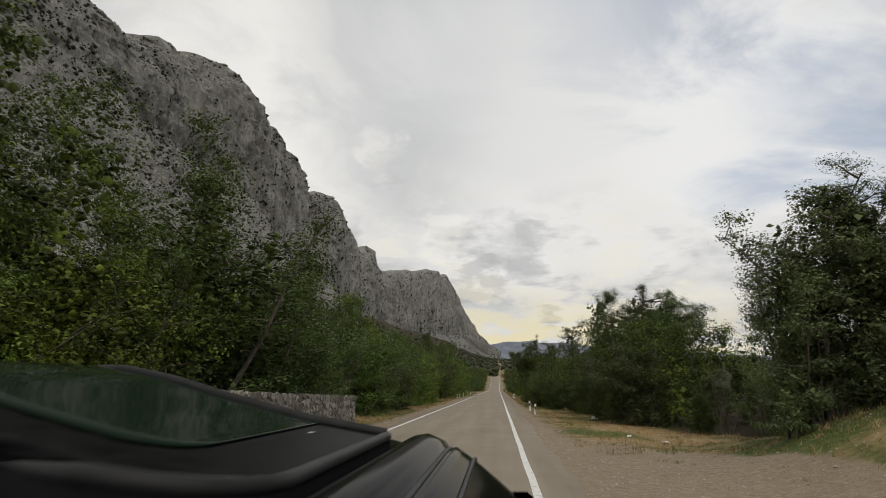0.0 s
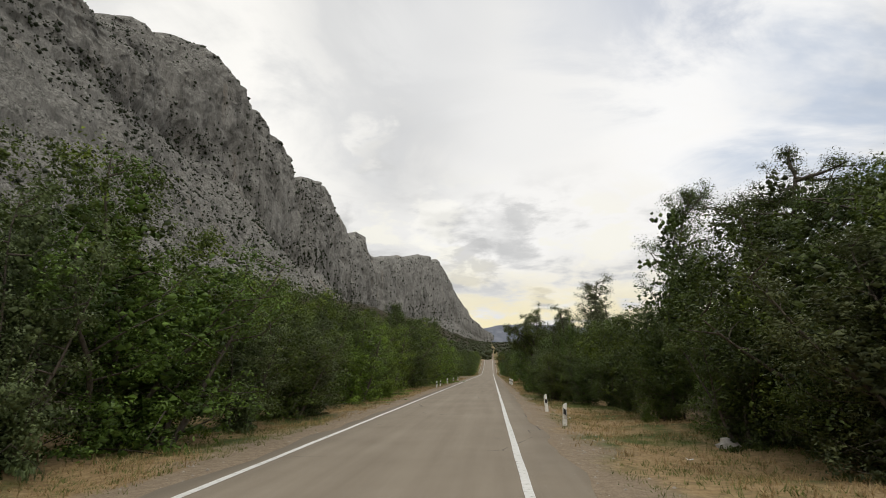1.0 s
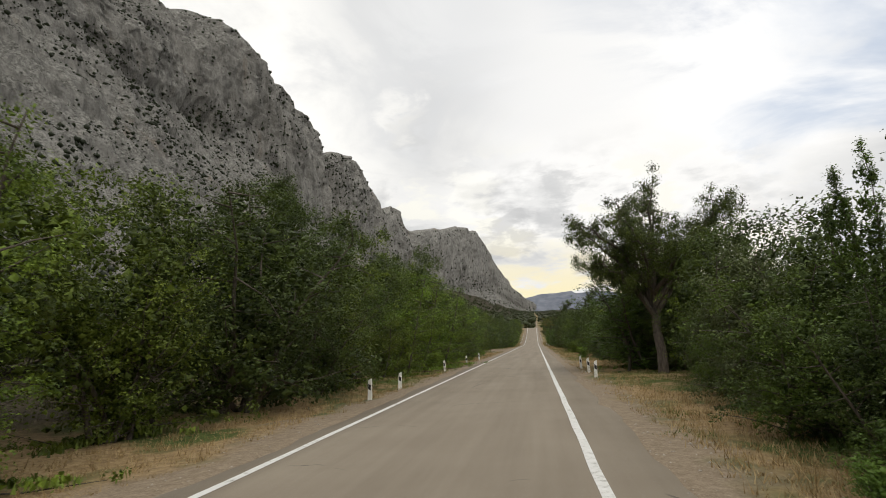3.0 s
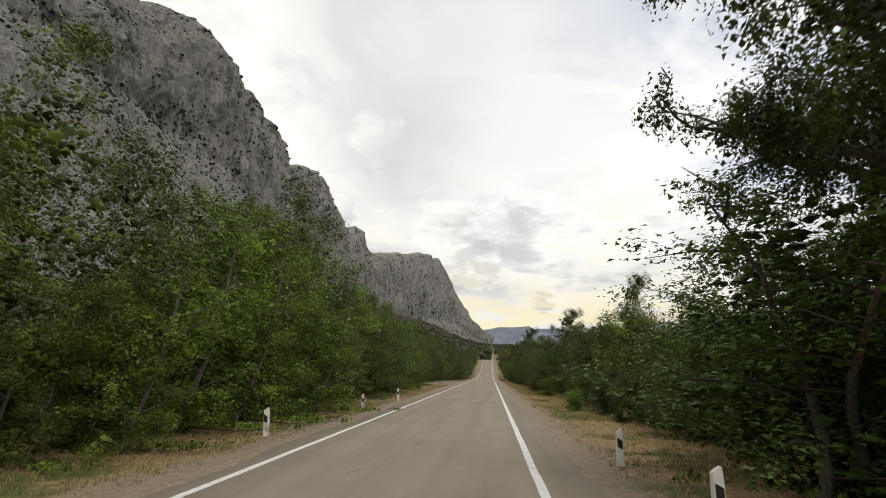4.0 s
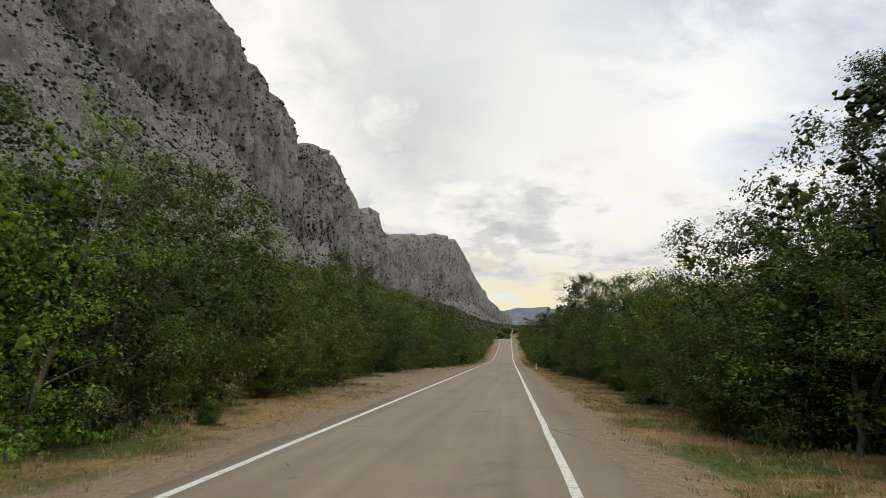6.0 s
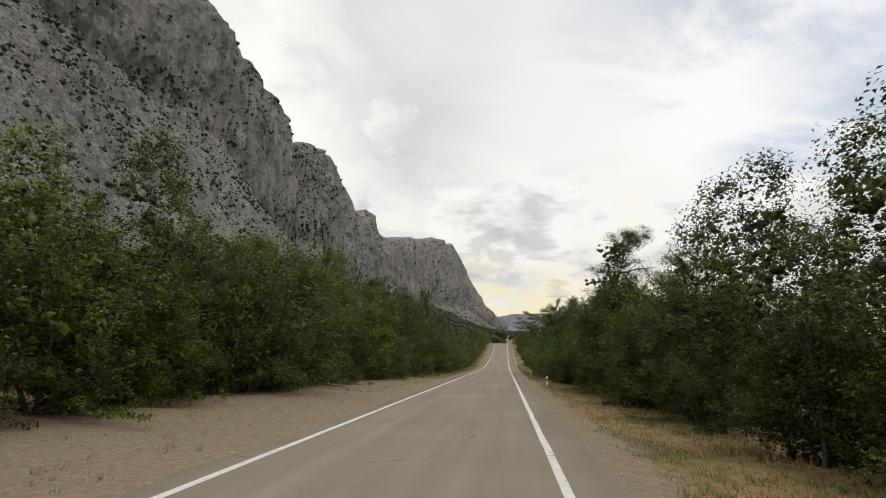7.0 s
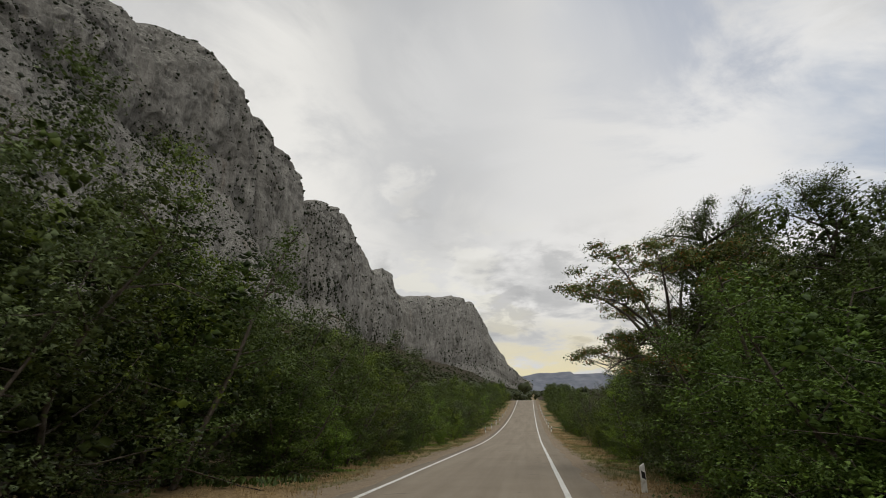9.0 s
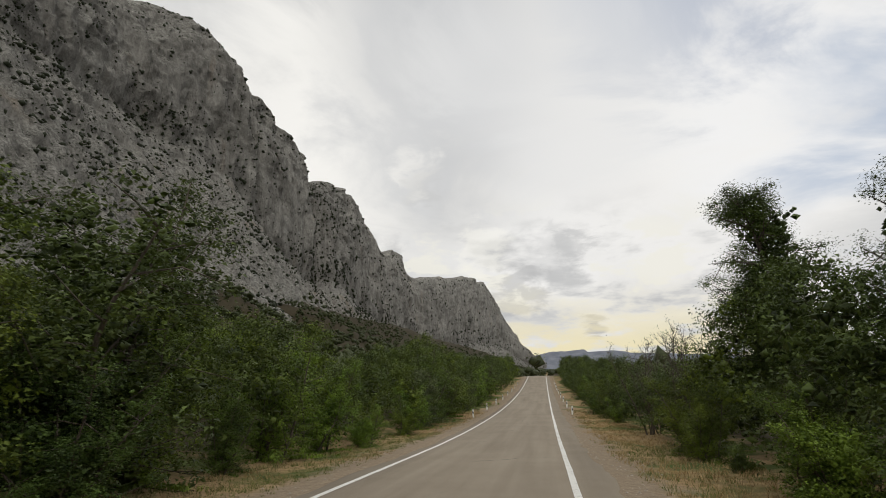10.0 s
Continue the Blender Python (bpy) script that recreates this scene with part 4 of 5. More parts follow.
# ------------------------------------------------------------------ marker posts
WHITE = plain("post_paint", (0.72, 0.71, 0.67), 0.55, 0.08, 6.0, dirt=(0.36, 0.32, 0.26))
BLACK = plain("black_paint", (0.022, 0.021, 0.020), 0.5, 0.2, 10.0)
CONCRETE = plain("pale_stone", (0.42, 0.40, 0.37), 0.9, 0.25, 5.0, dirt=(0.22, 0.20, 0.17))


def make_post():
    """A white marker post with a slanted black band on its sides."""
    root = new("marker_post")
    bm = bmesh.new()
    ring = []
    for z, w, d in ((-0.2, 0.075, 0.055), (0.55, 0.068, 0.05), (0.73, 0.062, 0.045)):
        ring.append([bm.verts.new((sx * w, sy * d, z + (0.035 * sx if z > 0.7 else 0))) for sx, sy in ((-1, -1), (1, -1), (1, 1), (-1, 1))])
    for lo, hi in zip(ring, ring[1:]):
        for i in range(4):
            bm.faces.new((lo[i], lo[(i + 1) % 4], hi[(i + 1) % 4], hi[i]))
    bm.faces.new(ring[-1])
    bmesh.ops.recalc_face_normals(bm, faces=bm.faces)
    bmesh.ops.bevel(bm, geom=[e for e in bm.edges], offset=0.010, segments=2, affect="EDGES")
    part("body", bm, WHITE, root)
    bm = bmesh.new()
    for side in (-1, 1):
        y = side * 0.053
        slant = [(-0.05, 0.40), (0.05, 0.34), (0.05, 0.52), (-0.05, 0.58)]
        out = [bm.verts.new((x, y + side * 0.004, z)) for x, z in slant]
        inn = [bm.verts.new((x, y - side * 0.012, z)) for x, z in slant]
        bm.faces.new(out)
        for i in range(4):
            bm.faces.new((out[i], out[(i + 1) % 4], inn[(i + 1) % 4], inn[i]))
    bmesh.ops.recalc_face_normals(bm, faces=bm.faces)
    part("band", bm, BLACK, root, "slanted black band")
    tagged(root, "white roadside marker post with a slanted black band", "marker post", "posts along the verge")
    return root


def set_posts():
    rng = random.Random(6)
    spots = [(2.5, 41.5), (2.5, 47.8), (2.5, 92.8), (2.5, 96.2), (2.5, 101.5), (2.9, 206.0), (2.8, 231.0), (-6.1, 86.0), (-6.1, 90.6), (-6.3, 104.5), (-6.2, 116.0), (-6.0, 125.2)]
    spots += [(2.3, y) for y in (292, 304, 316, 328, 340, 352, 364, 376)] + [(-6.1, y) for y in (290, 302, 314, 326, 338, 350, 362, 374)]
    first = make_post()
    for k, (x, y) in enumerate(spots):
        m = Matrix.Translation((x, y, float(ground_height(x, y)))) @ Euler((rng.uniform(-0.05, 0.05), rng.uniform(-0.07, 0.07), rng.uniform(-0.2, 0.2))).to_matrix().to_4x4()
        if k == 0:
            first.matrix_basis = m
        else:
            copy_thing(first, m)


set_posts()


# ------------------------------------------------------------------ rocks and litter
def rock_bm(seed, size, squash=0.7):
    bm = bmesh.new()
    bmesh.ops.create_icosphere(bm, subdivisions=2, radius=1.0)
    for v in bm.verts:
        n = noise.noise(v.co * 1.3 + Vector((seed * 7.1, 0, 0))) * 0.45 + noise.noise(v.co * 3.1 + Vector((0, seed * 3.3, 0))) * 0.34
        v.co *= 1 + n
        v.co = Vector((v.co.x * size, v.co.y * size * 0.8, v.co.z * size * squash))
    return bm


def lay_rocks():
    rng = random.Random(9)
    rocks = [(5.7, 36.2, 0.25), (7.6, 33.0, 0.16), (4.9, 199.0, 0.2), (-11.2, 226.0, 0.35), (-11.9, 224.6, 0.28), (-12.5, 226.8, 0.42), (-13.2, 225.4, 0.33), (-10.6, 227.5, 0.22), (-12.2, 228.4, 0.3)]
    for k, (x, y, s) in enumerate(rocks):
        ob = part("boulder", rock_bm(k + 1, s), CONCRETE, smooth=False)
        ob.matrix_basis = Matrix.Translation((x, y, float(ground_height(x, y)) + s * 0.25)) @ Matrix.Rotation(rng.uniform(0, 6), 4, "Z")
        tagged(ob, "pale grey limestone boulder lying in the grass" if k < 3 else "pale grey boulder in a rubble heap", "rock", "rubble heap" if k > 2 else "")
    paper = plain("white_litter", (0.78, 0.78, 0.76), 0.6, 0.06)
    for x, y, s in ((5.2, 24.5, 0.10), (5.9, 22.0, 0.13), (3.0, 44.5, 0.09), (4.4, 35.0, 0.07), (4.8, 138.5, 0.06)):
        bm = bmesh.new()
        bmesh.ops.create_grid(bm, x_segments=5, y_segments=4, size=s)
        for v in bm.verts:
            v.co.z = 0.35 * s * (1 + noise.noise(v.co * 12 + Vector((x, y, 0))) * 1.6)
        bmesh.ops.solidify(bm, geom=bm.faces[:], thickness=0.004)
        ob = part("litter", bm, paper)
        ob.matrix_basis = Matrix.Translation((x, y, float(ground_height(x, y)) + 0.01))
        tagged(ob, "crumpled scrap of white paper on the verge", "litter")


lay_rocks()


# ------------------------------------------------------------------ rubble wall
def build_wall():
    """Low wall of rough stones in mortar that holds the bank beside the road."""
    rng = random.Random(12)
    root = new("stone_wall")
    face, y0, y1, deep = -6.75, 8.4, 27.2, 0.55
    mortar = plain("lime_mortar", (0.20, 0.185, 0.165), 0.95, 0.3, 9.0)
    stone, g, p = surface("wall_stone", 0.95, 0.0, 0.2)
    own = g.ramp(g.add("ShaderNodeObjectInfo").outputs["Random"], [(0.0, (0.11, 0.10, 0.088)), (0.5, (0.215, 0.20, 0.175)), (1.0, (0.36, 0.335, 0.29))])
    grain = g.noise(place(g), 9.0, 6.0, 0.65)
    g.put(p.inputs["Base Color"], g.mix(g.smooth(grain, 0.42, 0.68), own, (0.085, 0.08, 0.068)))
    bump(g, p, grain, 0.6, 0.03)

    def top(y):
        return float(np.interp(y, [2, 9.7, 13.7, 27.2], [1.85, 1.72, 1.58, 1.24]))

    bm = bmesh.new()
    ys = [y0 + (y1 - y0) * k / 24 for k in range(25)]
    lo_f, hi_f = [bm.verts.new((face - 0.05, y, -0.4)) for y in ys], [bm.verts.new((face - 0.05, y, top(y) - 0.05)) for y in ys]
    lo_b, hi_b = [bm.verts.new((face - deep, y, -0.4)) for y in ys], [bm.verts.new((face - deep, y, top(y) - 0.05)) for y in ys]
    for k in range(24):
        bm.faces.new((lo_f[k], lo_f[k + 1], hi_f[k + 1], hi_f[k]))
        bm.faces.new((hi_f[k], hi_f[k + 1], hi_b[k + 1], hi_b[k]))
        bm.faces.new((hi_b[k], hi_b[k + 1], lo_b[k + 1], lo_b[k]))
    for k in (0, 24):
        bm.faces.new((lo_f[k], hi_f[k], hi_b[k], lo_b[k]))
    bmesh.ops.recalc_face_normals(bm, faces=bm.faces)
    part("mortar", bm, mortar, root, "grey lime mortar core")
    shapes = []
    for k in range(12):
        bm = bmesh.new()
        n = rng.choice((5, 6, 6, 7))
        ring = []
        for i in range(n):
            a = 2 * math.pi * (i + rng.uniform(-0.25, 0.25)) / n
            r = rng.uniform(0.42, 0.56)
            ring.append((math.cos(a) * r, math.sin(a) * r))
        back = [bm.verts.new((-0.08, u, w)) for u, w in ring]
        mid = [bm.verts.new((0.03, u * 0.97, w * 0.97)) for u, w in ring]
        front = [bm.verts.new((0.065 + rng.uniform(-0.015, 0.02), u * 0.90, w * 0.90)) for u, w in ring]
        for lo, hi in ((back, mid), (mid, front)):
            for i in range(n):
                bm.faces.new((lo[i], lo[(i + 1) % n], hi[(i + 1) % n], hi[i]))
        bm.faces.new(front)
        bmesh.ops.recalc_face_normals(bm, faces=bm.faces)
        me = bpy.data.meshes.new("stone")
        bm.to_mesh(me)
        bm.free()
        me.materials.append(stone)
        shapes.append(me)
    y = y0 + 0.2
    count = 0
    while y < y1:
        z = rng.uniform(-0.1, 0.05)
        w = rng.uniform(0.24, 0.52)
        while z < top(y) - 0.05 and count < 300:
            h = rng.uniform(0.17, 0.34)
            h = top(y) - z + 0.02 if top(y) - z < h + 0.12 else h
            ob = new("stone", rng.choice(shapes))
            ob.parent = root
            ob.matrix_basis = Matrix.Translation((face - 0.05, y + rng.uniform(-0.06, 0.06), z + h / 2)) @ Matrix.Rotation(rng.uniform(-0.16, 0.16), 4, "X") @ Matrix.Diagonal((rng.uniform(0.35, 1.0), w * rng.uniform(0.92, 1.2), h * rng.uniform(1.0, 1.15), 1))
            count += 1
            z += h
        y += w
    tagged(root, "low grey rubble stone wall with mortar joints below the bank", "wall")


build_wall()


# ------------------------------------------------------------------ grass, weeds and gravel
def scatter(rng, count, y0, y1):
    y = y0 + (y1 - y0) * rng.random(count)
    right = rng.random(count) < 0.6
    e_r, e_l = np.interp(y, *RIGHT_EDGE), np.interp(y, *LEFT_EDGE)
    x = np.where(right, 1.75 + (e_r + 1.6 - 1.75) * rng.random(count) ** 0.75, -5.3 + (e_l - 1.2 + 5.3) * rng.random(count) ** 0.75)
    return x, y


def build_grass():
    dry_m, g, p = surface("dry_grass", 0.8, 0.0, 0.2)
    rnd = g.add("ShaderNodeNewGeometry").outputs["Random Per Island"]
    g.put(p.inputs["Base Color"], g.ramp(rnd, [(0.0, (0.20, 0.135, 0.060)), (0.5, (0.35, 0.245, 0.115)), (1.0, (0.48, 0.37, 0.20))]))
    green_m, g, p = surface("green_grass", 0.7, 0.0, 0.25)
    rnd = g.add("ShaderNodeNewGeometry").outputs["Random Per Island"]
    g.put(p.inputs["Base Color"], g.ramp(rnd, [(0.0, (0.085, 0.105, 0.026)), (0.6, (0.165, 0.185, 0.052)), (1.0, (0.27, 0.23, 0.10))]))
    rng = np.random.default_rng(31)
    for name, mat, tufts, tall, label in (("dry_grass", dry_m, 42000, 0.15, "straw-coloured dry grass on the verges"), ("green_grass", green_m, 48000, 0.12, "short green grass and weeds on the verges")):
        x, y = scatter(rng, tufts, -2, 300)
        lush = value_noise(np.stack([x * 0.16, y * 0.16, 0 * x], -1), 91) + 0.5 * value_noise(np.stack([x * 0.6, y * 0.6, 0 * x], -1), 92)
        bare = np.where(x > 0, x - 1.75, -5.3 - x)
        want = (lush < 0.28) if name == "dry_grass" else (lush > -0.05)
        pull = ((y > 168) & (y < 215) & (x < -5) & (x > -11)) | ((y < 17) & (x > 0) & (x < 6.2))
        keep = want & (bare > 0.25 + 0.6 * rng.random(tufts)) & (~pull | (rng.random(tufts) < 0.12))
        x, y = x[keep], y[keep]
        n = len(x)
        per = 7
        px = np.repeat(x, per) + rng.normal(size=n * per) * 0.07
        py = np.repeat(y, per) + rng.normal(size=n * per) * 0.07
        pz = ground_height(px, py) - 0.01
        h = np.repeat(tall * (0.35 + 1.0 * rng.random(n) ** 2), per) * (0.6 + 0.6 * rng.random(n * per))
        a = rng.random(n * per) * 2 * math.pi
        lean = 1.1 * rng.random(n * per)
        b = rng.random(n * per) * 2 * math.pi
        w = 0.009
        v0 = np.stack([px + np.cos(a) * w, py + np.sin(a) * w, pz], -1)
        v1 = np.stack([px - np.cos(a) * w, py - np.sin(a) * w, pz], -1)
        v2 = np.stack([px + np.cos(b) * lean * h, py + np.sin(b) * lean * h, pz + h], -1)
        ob = mesh_object(name, np.stack([v0, v1, v2], 1).reshape(-1, 3), np.arange(n * per * 3).reshape(-1, 3), mat)
        tagged(ob, label, "grass", kind="stuff")


build_grass()


def build_gravel():
    rng = np.random.default_rng(41)
    n = 6000
    y = -2 + 290 * rng.random(n)
    x = np.where(rng.random(n) < 0.65, 1.45 + 1.6 * rng.random(n) ** 1.6, -5.0 - 1.3 * rng.random(n) ** 1.6)
    pull = rng.random(n) < 0.2
    x, y = np.where(pull, 2 + 6.5 * rng.random(n), x), np.where(pull, -1 + 20 * rng.random(n), y)
    z = ground_height(x, y)
    s = 0.012 + 0.03 * rng.random(n) ** 3
    base = np.array([(1, 0, 0), (0, 1, 0), (-1, 0, 0), (0, -1, 0), (0, 0, 0.8), (0, 0, -0.4)], float)
    v = base[None] * s[:, None, None] * (0.7 + 0.6 * rng.random((n, 6, 1))) + np.stack([x, y, z + s * 0.2], -1)[:, None]
    f = np.array([(0, 1, 4), (1, 2, 4), (2, 3, 4), (3, 0, 4)])
    faces = (f[None] + 6 * np.arange(n)[:, None, None]).reshape(-1, 3)
    ob = mesh_object("gravel", v.reshape(-1, 3), faces, plain("gravel_stones", (0.34, 0.30, 0.25), 0.9, 0.4, 30.0))
    tagged(ob, "loose pale gravel beside the asphalt edge", "gravel", kind="stuff")


build_gravel()


# ------------------------------------------------------------------ the dark car on the road
PAINTWORK = plain("black_car_paint", (0.006, 0.006, 0.007), 0.10, 0.10, 3.0, 0.0, 0.008)
RUBBER = plain("black_rubber", (0.022, 0.022, 0.022), 0.5, 0.2, 20.0, 0.0, 0.15)
CHROME = plain("alloy", (0.55, 0.55, 0.56), 0.3, 0.05, 9.0, 1.0)
TINTED = plain("tinted_glass", (0.010, 0.020, 0.013), 0.05, 0.1, 3.0, 0.0, 0.03)
FRIT = plain("dotted_glass_border", (0.005, 0.005, 0.005), 0.30, 0.8, 40.0, 0.0, 0.012)
RED_LENS = plain("red_lens", (0.25, 0.01, 0.01), 0.15, 0.1)
CLEAR_LENS = plain("clear_lens", (0.5, 0.5, 0.5), 0.1, 0.1)
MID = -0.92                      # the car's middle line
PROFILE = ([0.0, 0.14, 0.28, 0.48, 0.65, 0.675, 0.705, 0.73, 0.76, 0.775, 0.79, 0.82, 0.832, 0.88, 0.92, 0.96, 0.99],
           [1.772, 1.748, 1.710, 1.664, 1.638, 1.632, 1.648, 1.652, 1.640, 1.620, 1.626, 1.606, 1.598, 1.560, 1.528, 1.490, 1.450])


def roof_z(x, y):
    """The roof's section, with the raised side rail and the grooves beside it; it drops at the windscreen and towards the tail."""
    return float(np.interp(abs(x - MID), *PROFILE)) - 0.6 * max(0.0, y - 1.2) ** 2 - 0.015 * min(0.0, y) ** 2


def rounded(x, y0, y1, half, radius, v):
    """A place along the panel at x, whose rear corners are rounded."""
    over = min(1.0, max(0.0, (abs(x - MID) - half + radius) / radius))
    start = y0 + radius * (1 - math.sqrt(1 - over * over))
    return start + (y1 - start) * v


def sheet(us, vs, at, thick, name, material, parent, label="", smooth=True):
    """A curved panel with thickness, from a grid of places."""
    top = np.array([[at(u, v) for v in vs] for u in us], float)
    low = top - (0, 0, thick)
    nu, nv = len(us), len(vs)
    f = grid_faces(nu, nv).tolist()
    n = nu * nv
    faces = f + [[i + n for i in q[::-1]] for q in f]
    rim = [i * nv for i in range(nu)] + [(nu - 1) * nv + j for j in range(1, nv)] + [i * nv + nv - 1 for i in range(nu - 2, -1, -1)] + [j for j in range(nv - 2, 0, -1)]
    for a, b in zip(rim, rim[1:] + rim[:1]):
        faces.append([b, a, a + n, b + n])
    return mesh_object(name, np.concatenate([top.reshape(-1, 3), low.reshape(-1, 3)]), faces, material, parent, label, smooth)


def loft(rings, name, material, parent, label="", smooth=True, closed=True):
    k = len(rings[0])
    v = np.array(rings, float).reshape(-1, 3)
    f = []
    for i in range(len(rings) - 1):
        for j in range(k if closed else k - 1):
            f.append([i * k + j, i * k + (j + 1) % k, (i + 1) * k + (j + 1) % k, (i + 1) * k + j])
    if closed:
        f += [list(range(k))[::-1], [(len(rings) - 1) * k + j for j in range(k)]]
    return mesh_object(name, v, f, material, parent, label, smooth)


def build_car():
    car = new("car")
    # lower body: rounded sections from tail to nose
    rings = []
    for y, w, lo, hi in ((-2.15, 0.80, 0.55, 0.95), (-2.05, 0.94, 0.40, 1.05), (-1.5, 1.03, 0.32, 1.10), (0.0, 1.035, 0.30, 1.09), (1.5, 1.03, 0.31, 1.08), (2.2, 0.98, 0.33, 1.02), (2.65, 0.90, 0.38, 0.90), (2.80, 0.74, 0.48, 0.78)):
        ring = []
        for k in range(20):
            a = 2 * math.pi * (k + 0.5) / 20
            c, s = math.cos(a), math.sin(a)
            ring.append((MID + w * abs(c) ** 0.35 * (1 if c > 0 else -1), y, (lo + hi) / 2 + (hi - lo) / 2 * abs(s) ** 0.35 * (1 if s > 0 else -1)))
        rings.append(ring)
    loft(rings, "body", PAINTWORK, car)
    # roof skin, glass panel with its dotted border, seal, gutters
    half = sorted(set(PROFILE[0] + [0.07, 0.2, 0.38, 0.56, 0.69, 0.718, 0.745, 0.805, 0.855, 0.90, 0.94]))
    sheet([MID - u for u in half[:0:-1]] + [MID + u for u in half], np.linspace(-1.9, 1.34, 40), lambda x, y: (x, y, roof_z(x, y)), 0.03, "roof", PAINTWORK, car)
    across = MID + 0.635 * np.sin(np.linspace(-math.pi / 2, math.pi / 2, 41))
    sheet(across, np.linspace(0, 1, 14), lambda x, v: (x, rounded(x, 0.52, 1.24, 0.635, 0.13, v), roof_z(x, rounded(x, 0.52, 1.24, 0.635, 0.13, v)) + 0.007), 0.006, "glass_border", FRIT, car, "black dotted border of the roof glass")
    across = MID + 0.505 * np.sin(np.linspace(-math.pi / 2, math.pi / 2, 35))
    sheet(across, np.linspace(0, 1, 14), lambda x, v: (x, rounded(x, 0.66, 1.22, 0.505, 0.10, v), roof_z(x, rounded(x, 0.66, 1.22, 0.505, 0.10, v)) + 0.011), 0.003, "roof_glass", TINTED, car, "dark green tinted roof glass")
    rim = [(MID + 0.647, 1.22 - 0.07 * k) for k in range(8)]
    rim += [(MID + 0.647 - 0.14 * (1 - math.cos(a)), 0.655 - 0.14 * math.sin(a)) for a in np.linspace(0, math.pi / 2, 9)]
    rim += [(2 * MID - x, y) for x, y in rim[::-1]]
    v, f = tube([(x, y, roof_z(x, y) + 0.006) for x, y in rim], [0.011] * len(rim), 8)
    mesh_object("seal", v, f, RUBBER, car, "black rubber seal round the glass", True)
    lip = [(MID + u, 1.25, roof_z(MID + u, 1.25) + 0.010) for u in np.linspace(-0.64, 0.64, 24)]
    v, f = tube(lip, [0.012] * 24, 8)
    mesh_object("deflector", v, f, RUBBER, car, "black strip at the glass's front edge", True)
    for x, y, size in ((MID + 0.55, 1.02, 0.004),):
        bm = bmesh.new()
        bmesh.ops.create_icosphere(bm, subdivisions=2, radius=size)
        for vert in bm.verts:
            vert.co = Vector((vert.co.x * 1.4, vert.co.y, vert.co.z * 0.4 + roof_z(x, y) + 0.0125)) + Vector((x, y, 0))
        part("water_drop", bm, CLEAR_LENS, car, "tiny bright drop on the glass", True)
    for side in (-1, 1):
        for u, r in ((0.775, 0.006), (0.828, 0.005)):
            xs = MID + side * u
            rail = [(xs, y, roof_z(xs, y) + 0.001) for y in np.linspace(-1.9, 1.32, 30)]
            v, f = tube(rail, [r] * 30, 6)
            mesh_object("gutter", v, f, RUBBER, car, "black roof gutter strip", True)

        def flank(u, y, side=side):
            return (MID + side * (1.02 - 0.03 * u ** 1.4), y, 1.09 + 0.37 * u)

        # glazed side: doors' upper frames, panes between them
        for name, ya, yb in (("rear_quarter_window", -1.75, -1.10), ("rear_door_window", -0.98, -0.06), ("front_door_window", 0.06, 1.02)):
            pane = [[flank(u, y) for u in np.linspace(0.05, 0.80, 8)] for y in np.linspace(ya, yb, 8)]
            loft(pane, name, TINTED, car, "dark tinted side window", True, False)
        for ya, yb in ((-1.12, -0.96), (-0.08, 0.08), (-2.0, -1.73)):
            strip_ = [[(p[0] + side * 0.006, p[1], p[2]) for p in (flank(u, y) for u in np.linspace(0.0, 1.0, 8))] for y in np.linspace(ya, yb, 4)]
            loft(strip_, "pillar", PAINTWORK, car, "", True, False)
        head = [[(p[0] + side * 0.008, p[1], p[2]) for p in (flank(u, y) for u in np.linspace(0.78, 1.02, 6))] for y in np.linspace(-1.95, 1.32, 24)]
        loft(head, "door_frame", PAINTWORK, car, "glossy black door top frame", True, False)
        post = [(MID + side * 0.92, 1.28, 1.49), (MID + side * 0.96, 1.65, 1.32), (MID + side * 1.0, 2.05, 1.07)]
        v, f = tube(post, [0.05, 0.052, 0.055], 8)
        mesh_object("windscreen_pillar", v, f, PAINTWORK, car, "", True)
        # mirror on its arm
        bm = bmesh.new()
        bmesh.ops.create_cube(bm, size=1.0)
        for vert in bm.verts:
            vert.co = Vector((vert.co.x * 0.21 * (1.0 if vert.co.y < 0 else 0.82), vert.co.y * 0.11, vert.co.z * 0.19 * (1.0 if vert.co.y < 0 else 0.8)))
        bmesh.ops.bevel(bm, geom=bm.edges[:], offset=0.03, segments=4, affect="EDGES")
        bmesh.ops.translate(bm, verts=bm.verts, vec=(MID + side * 1.13, 1.62, 1.30))
        mirror = part("mirror", bm, PAINTWORK, car, "black wing mirror", True)
        v, f = tube([(MID + side * 0.98, 1.55, 1.12), (MID + side * 1.05, 1.60, 1.18), (MID + side * 1.09, 1.62, 1.22)], [0.035, 0.03, 0.03], 8)
        mesh_object("arm", v, f, RUBBER, mirror, "", True)
        for y in (-1.35, 1.75):
            bm = bmesh.new()
            bmesh.ops.create_cone(bm, cap_ends=True, segments=32, radius1=0.36, radius2=0.36, depth=0.23)
            bmesh.ops.bevel(bm, geom=[e for e in bm.edges if e.calc_length() < 0.1], offset=0.04, segments=3, affect="EDGES")
            bmesh.ops.rotate(bm, verts=bm.verts, matrix=Matrix.Rotation(math.pi / 2, 3, "Y"))
            bmesh.ops.translate(bm, verts=bm.verts, vec=(MID + side * 0.94, y, 0.36))
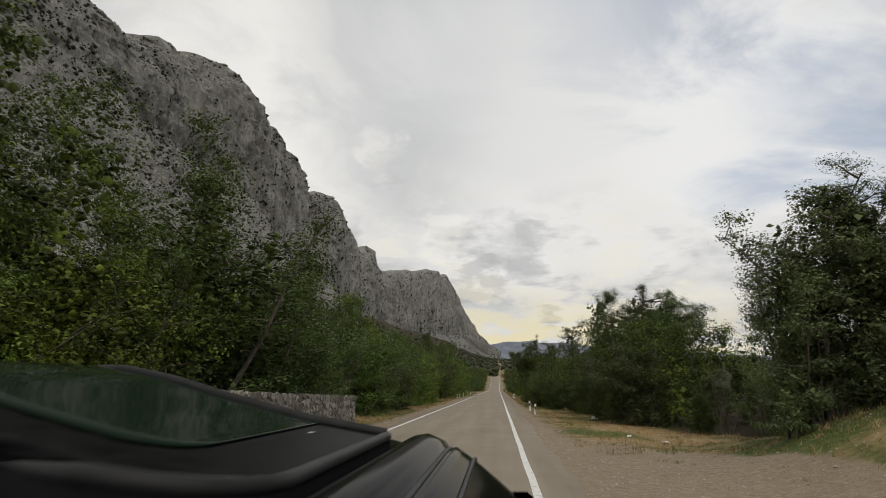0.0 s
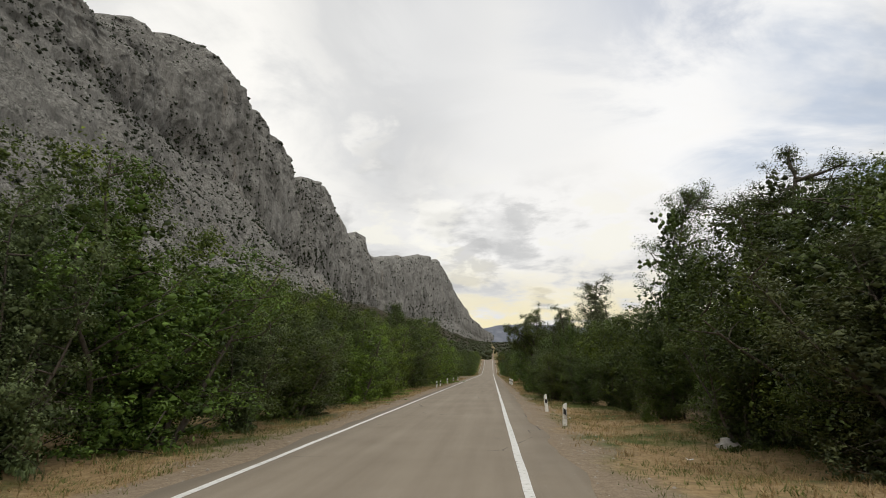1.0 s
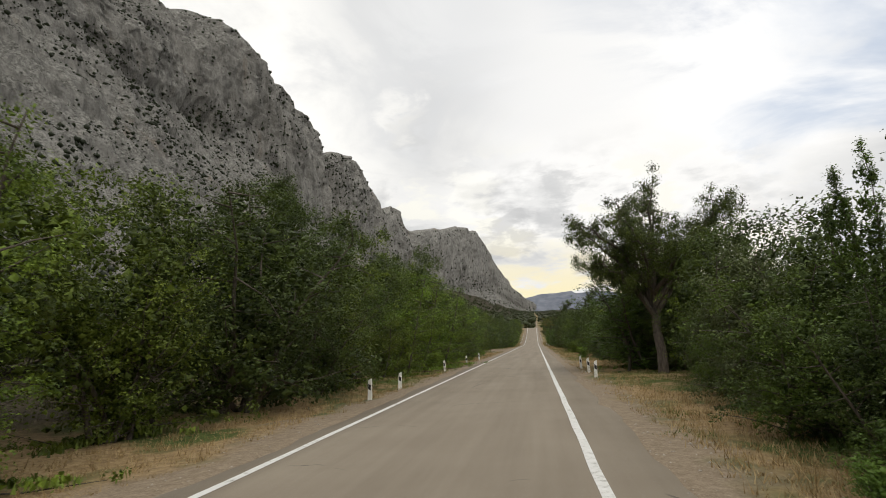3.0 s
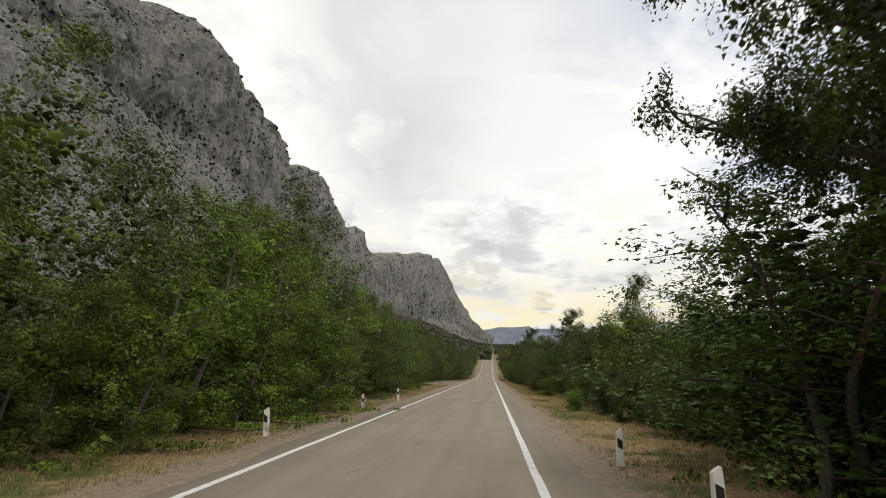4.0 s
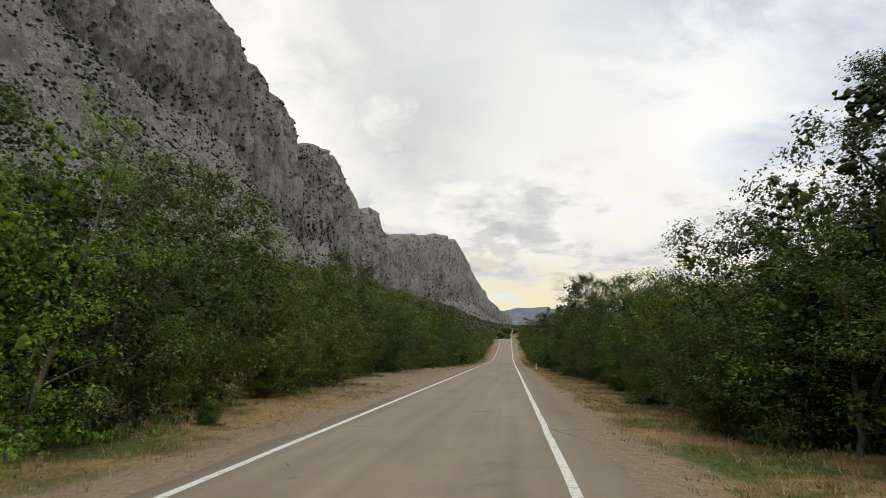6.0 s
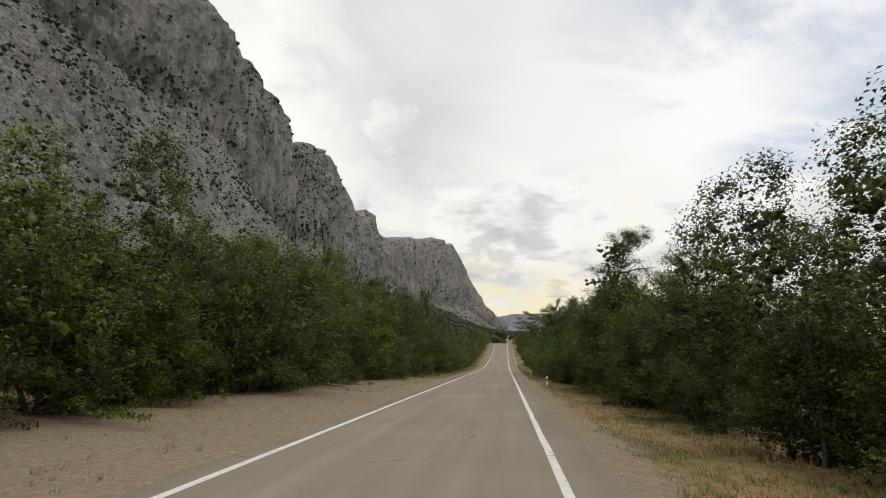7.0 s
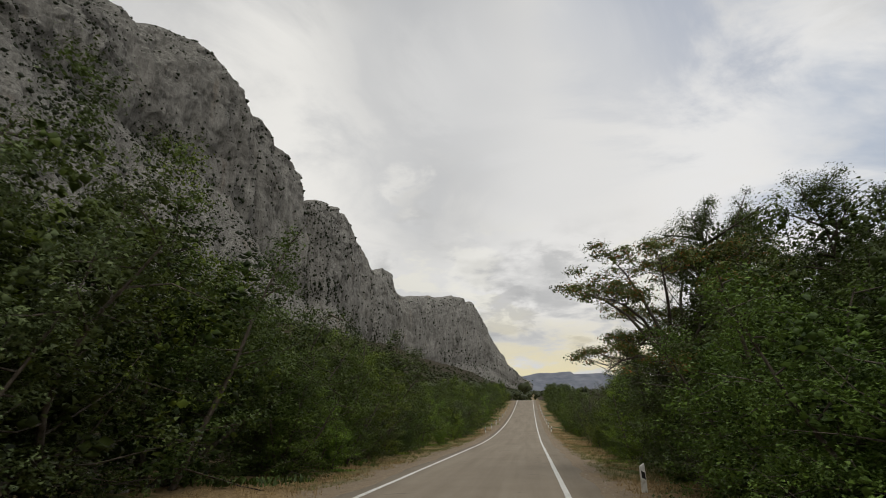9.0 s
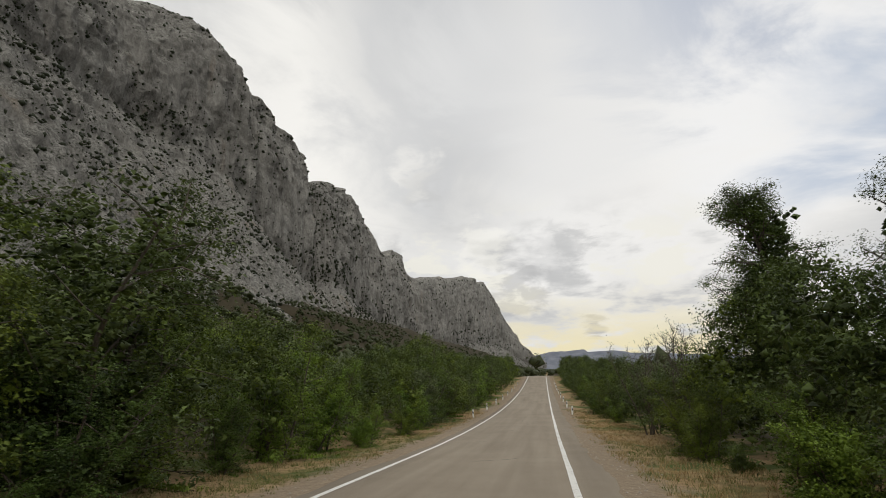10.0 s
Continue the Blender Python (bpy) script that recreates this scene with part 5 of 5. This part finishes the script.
            wheel = part("tyre", bm, RUBBER, car, "black rubber tyre", True)
            bm = bmesh.new()
            bmesh.ops.create_cone(bm, cap_ends=True, segments=24, radius1=0.24, radius2=0.21, depth=0.245)
            bmesh.ops.rotate(bm, verts=bm.verts, matrix=Matrix.Rotation(math.pi / 2, 3, "Y"))
            bmesh.ops.translate(bm, verts=bm.verts, vec=(MID + side * 0.942, y, 0.36))
            part("rim", bm, CHROME, wheel, "alloy rim")
        for name, y, z, mat, label in (("headlight", 2.60, 0.80, CLEAR_LENS, "clear headlight"), ("tail_light", -2.06, 0.92, RED_LENS, "red tail light")):
            bm = bmesh.new()
            bmesh.ops.create_uvsphere(bm, u_segments=16, v_segments=10, radius=1.0)
            for vert in bm.verts:
                vert.co = Vector((vert.co.x * 0.15, vert.co.y * 0.10, vert.co.z * 0.07))
            bmesh.ops.translate(bm, verts=bm.verts, vec=(MID + side * 0.72, y, z))
            part(name, bm, mat, car, label, True)
    screen = [[(MID + (x - MID) * (1 + 0.18 * u), 1.27 + 0.80 * u - 0.10 * ((x - MID) / 0.82) ** 2, roof_z(x, 1.27) - 0.02 + (1.08 - roof_z(x, 1.27)) * u) for x in np.linspace(MID - 0.80, MID + 0.80, 15)] for u in np.linspace(0, 1, 9)]
    loft(screen, "windscreen", TINTED, car, "dark windscreen", True, False)
    rear = [[(MID + (x - MID) * (1 + 0.1 * u), -1.88 - 0.18 * u, roof_z(x, -1.88) - 0.02 + (1.06 - roof_z(x, -1.88)) * u) for x in np.linspace(MID - 0.80, MID + 0.80, 11)] for u in np.linspace(0, 1, 6)]
    loft(rear, "rear_window", TINTED, car, "dark rear window", True, False)
    sheet(np.linspace(MID - 0.90, MID + 0.90, 15), np.linspace(2.0, 2.62, 8), lambda x, y: (x, y, 1.10 - 0.03 * ((x - MID) / 0.8) ** 2 - 0.16 * (y - 2.0) ** 1.6), 0.03, "bonnet", PAINTWORK, car)
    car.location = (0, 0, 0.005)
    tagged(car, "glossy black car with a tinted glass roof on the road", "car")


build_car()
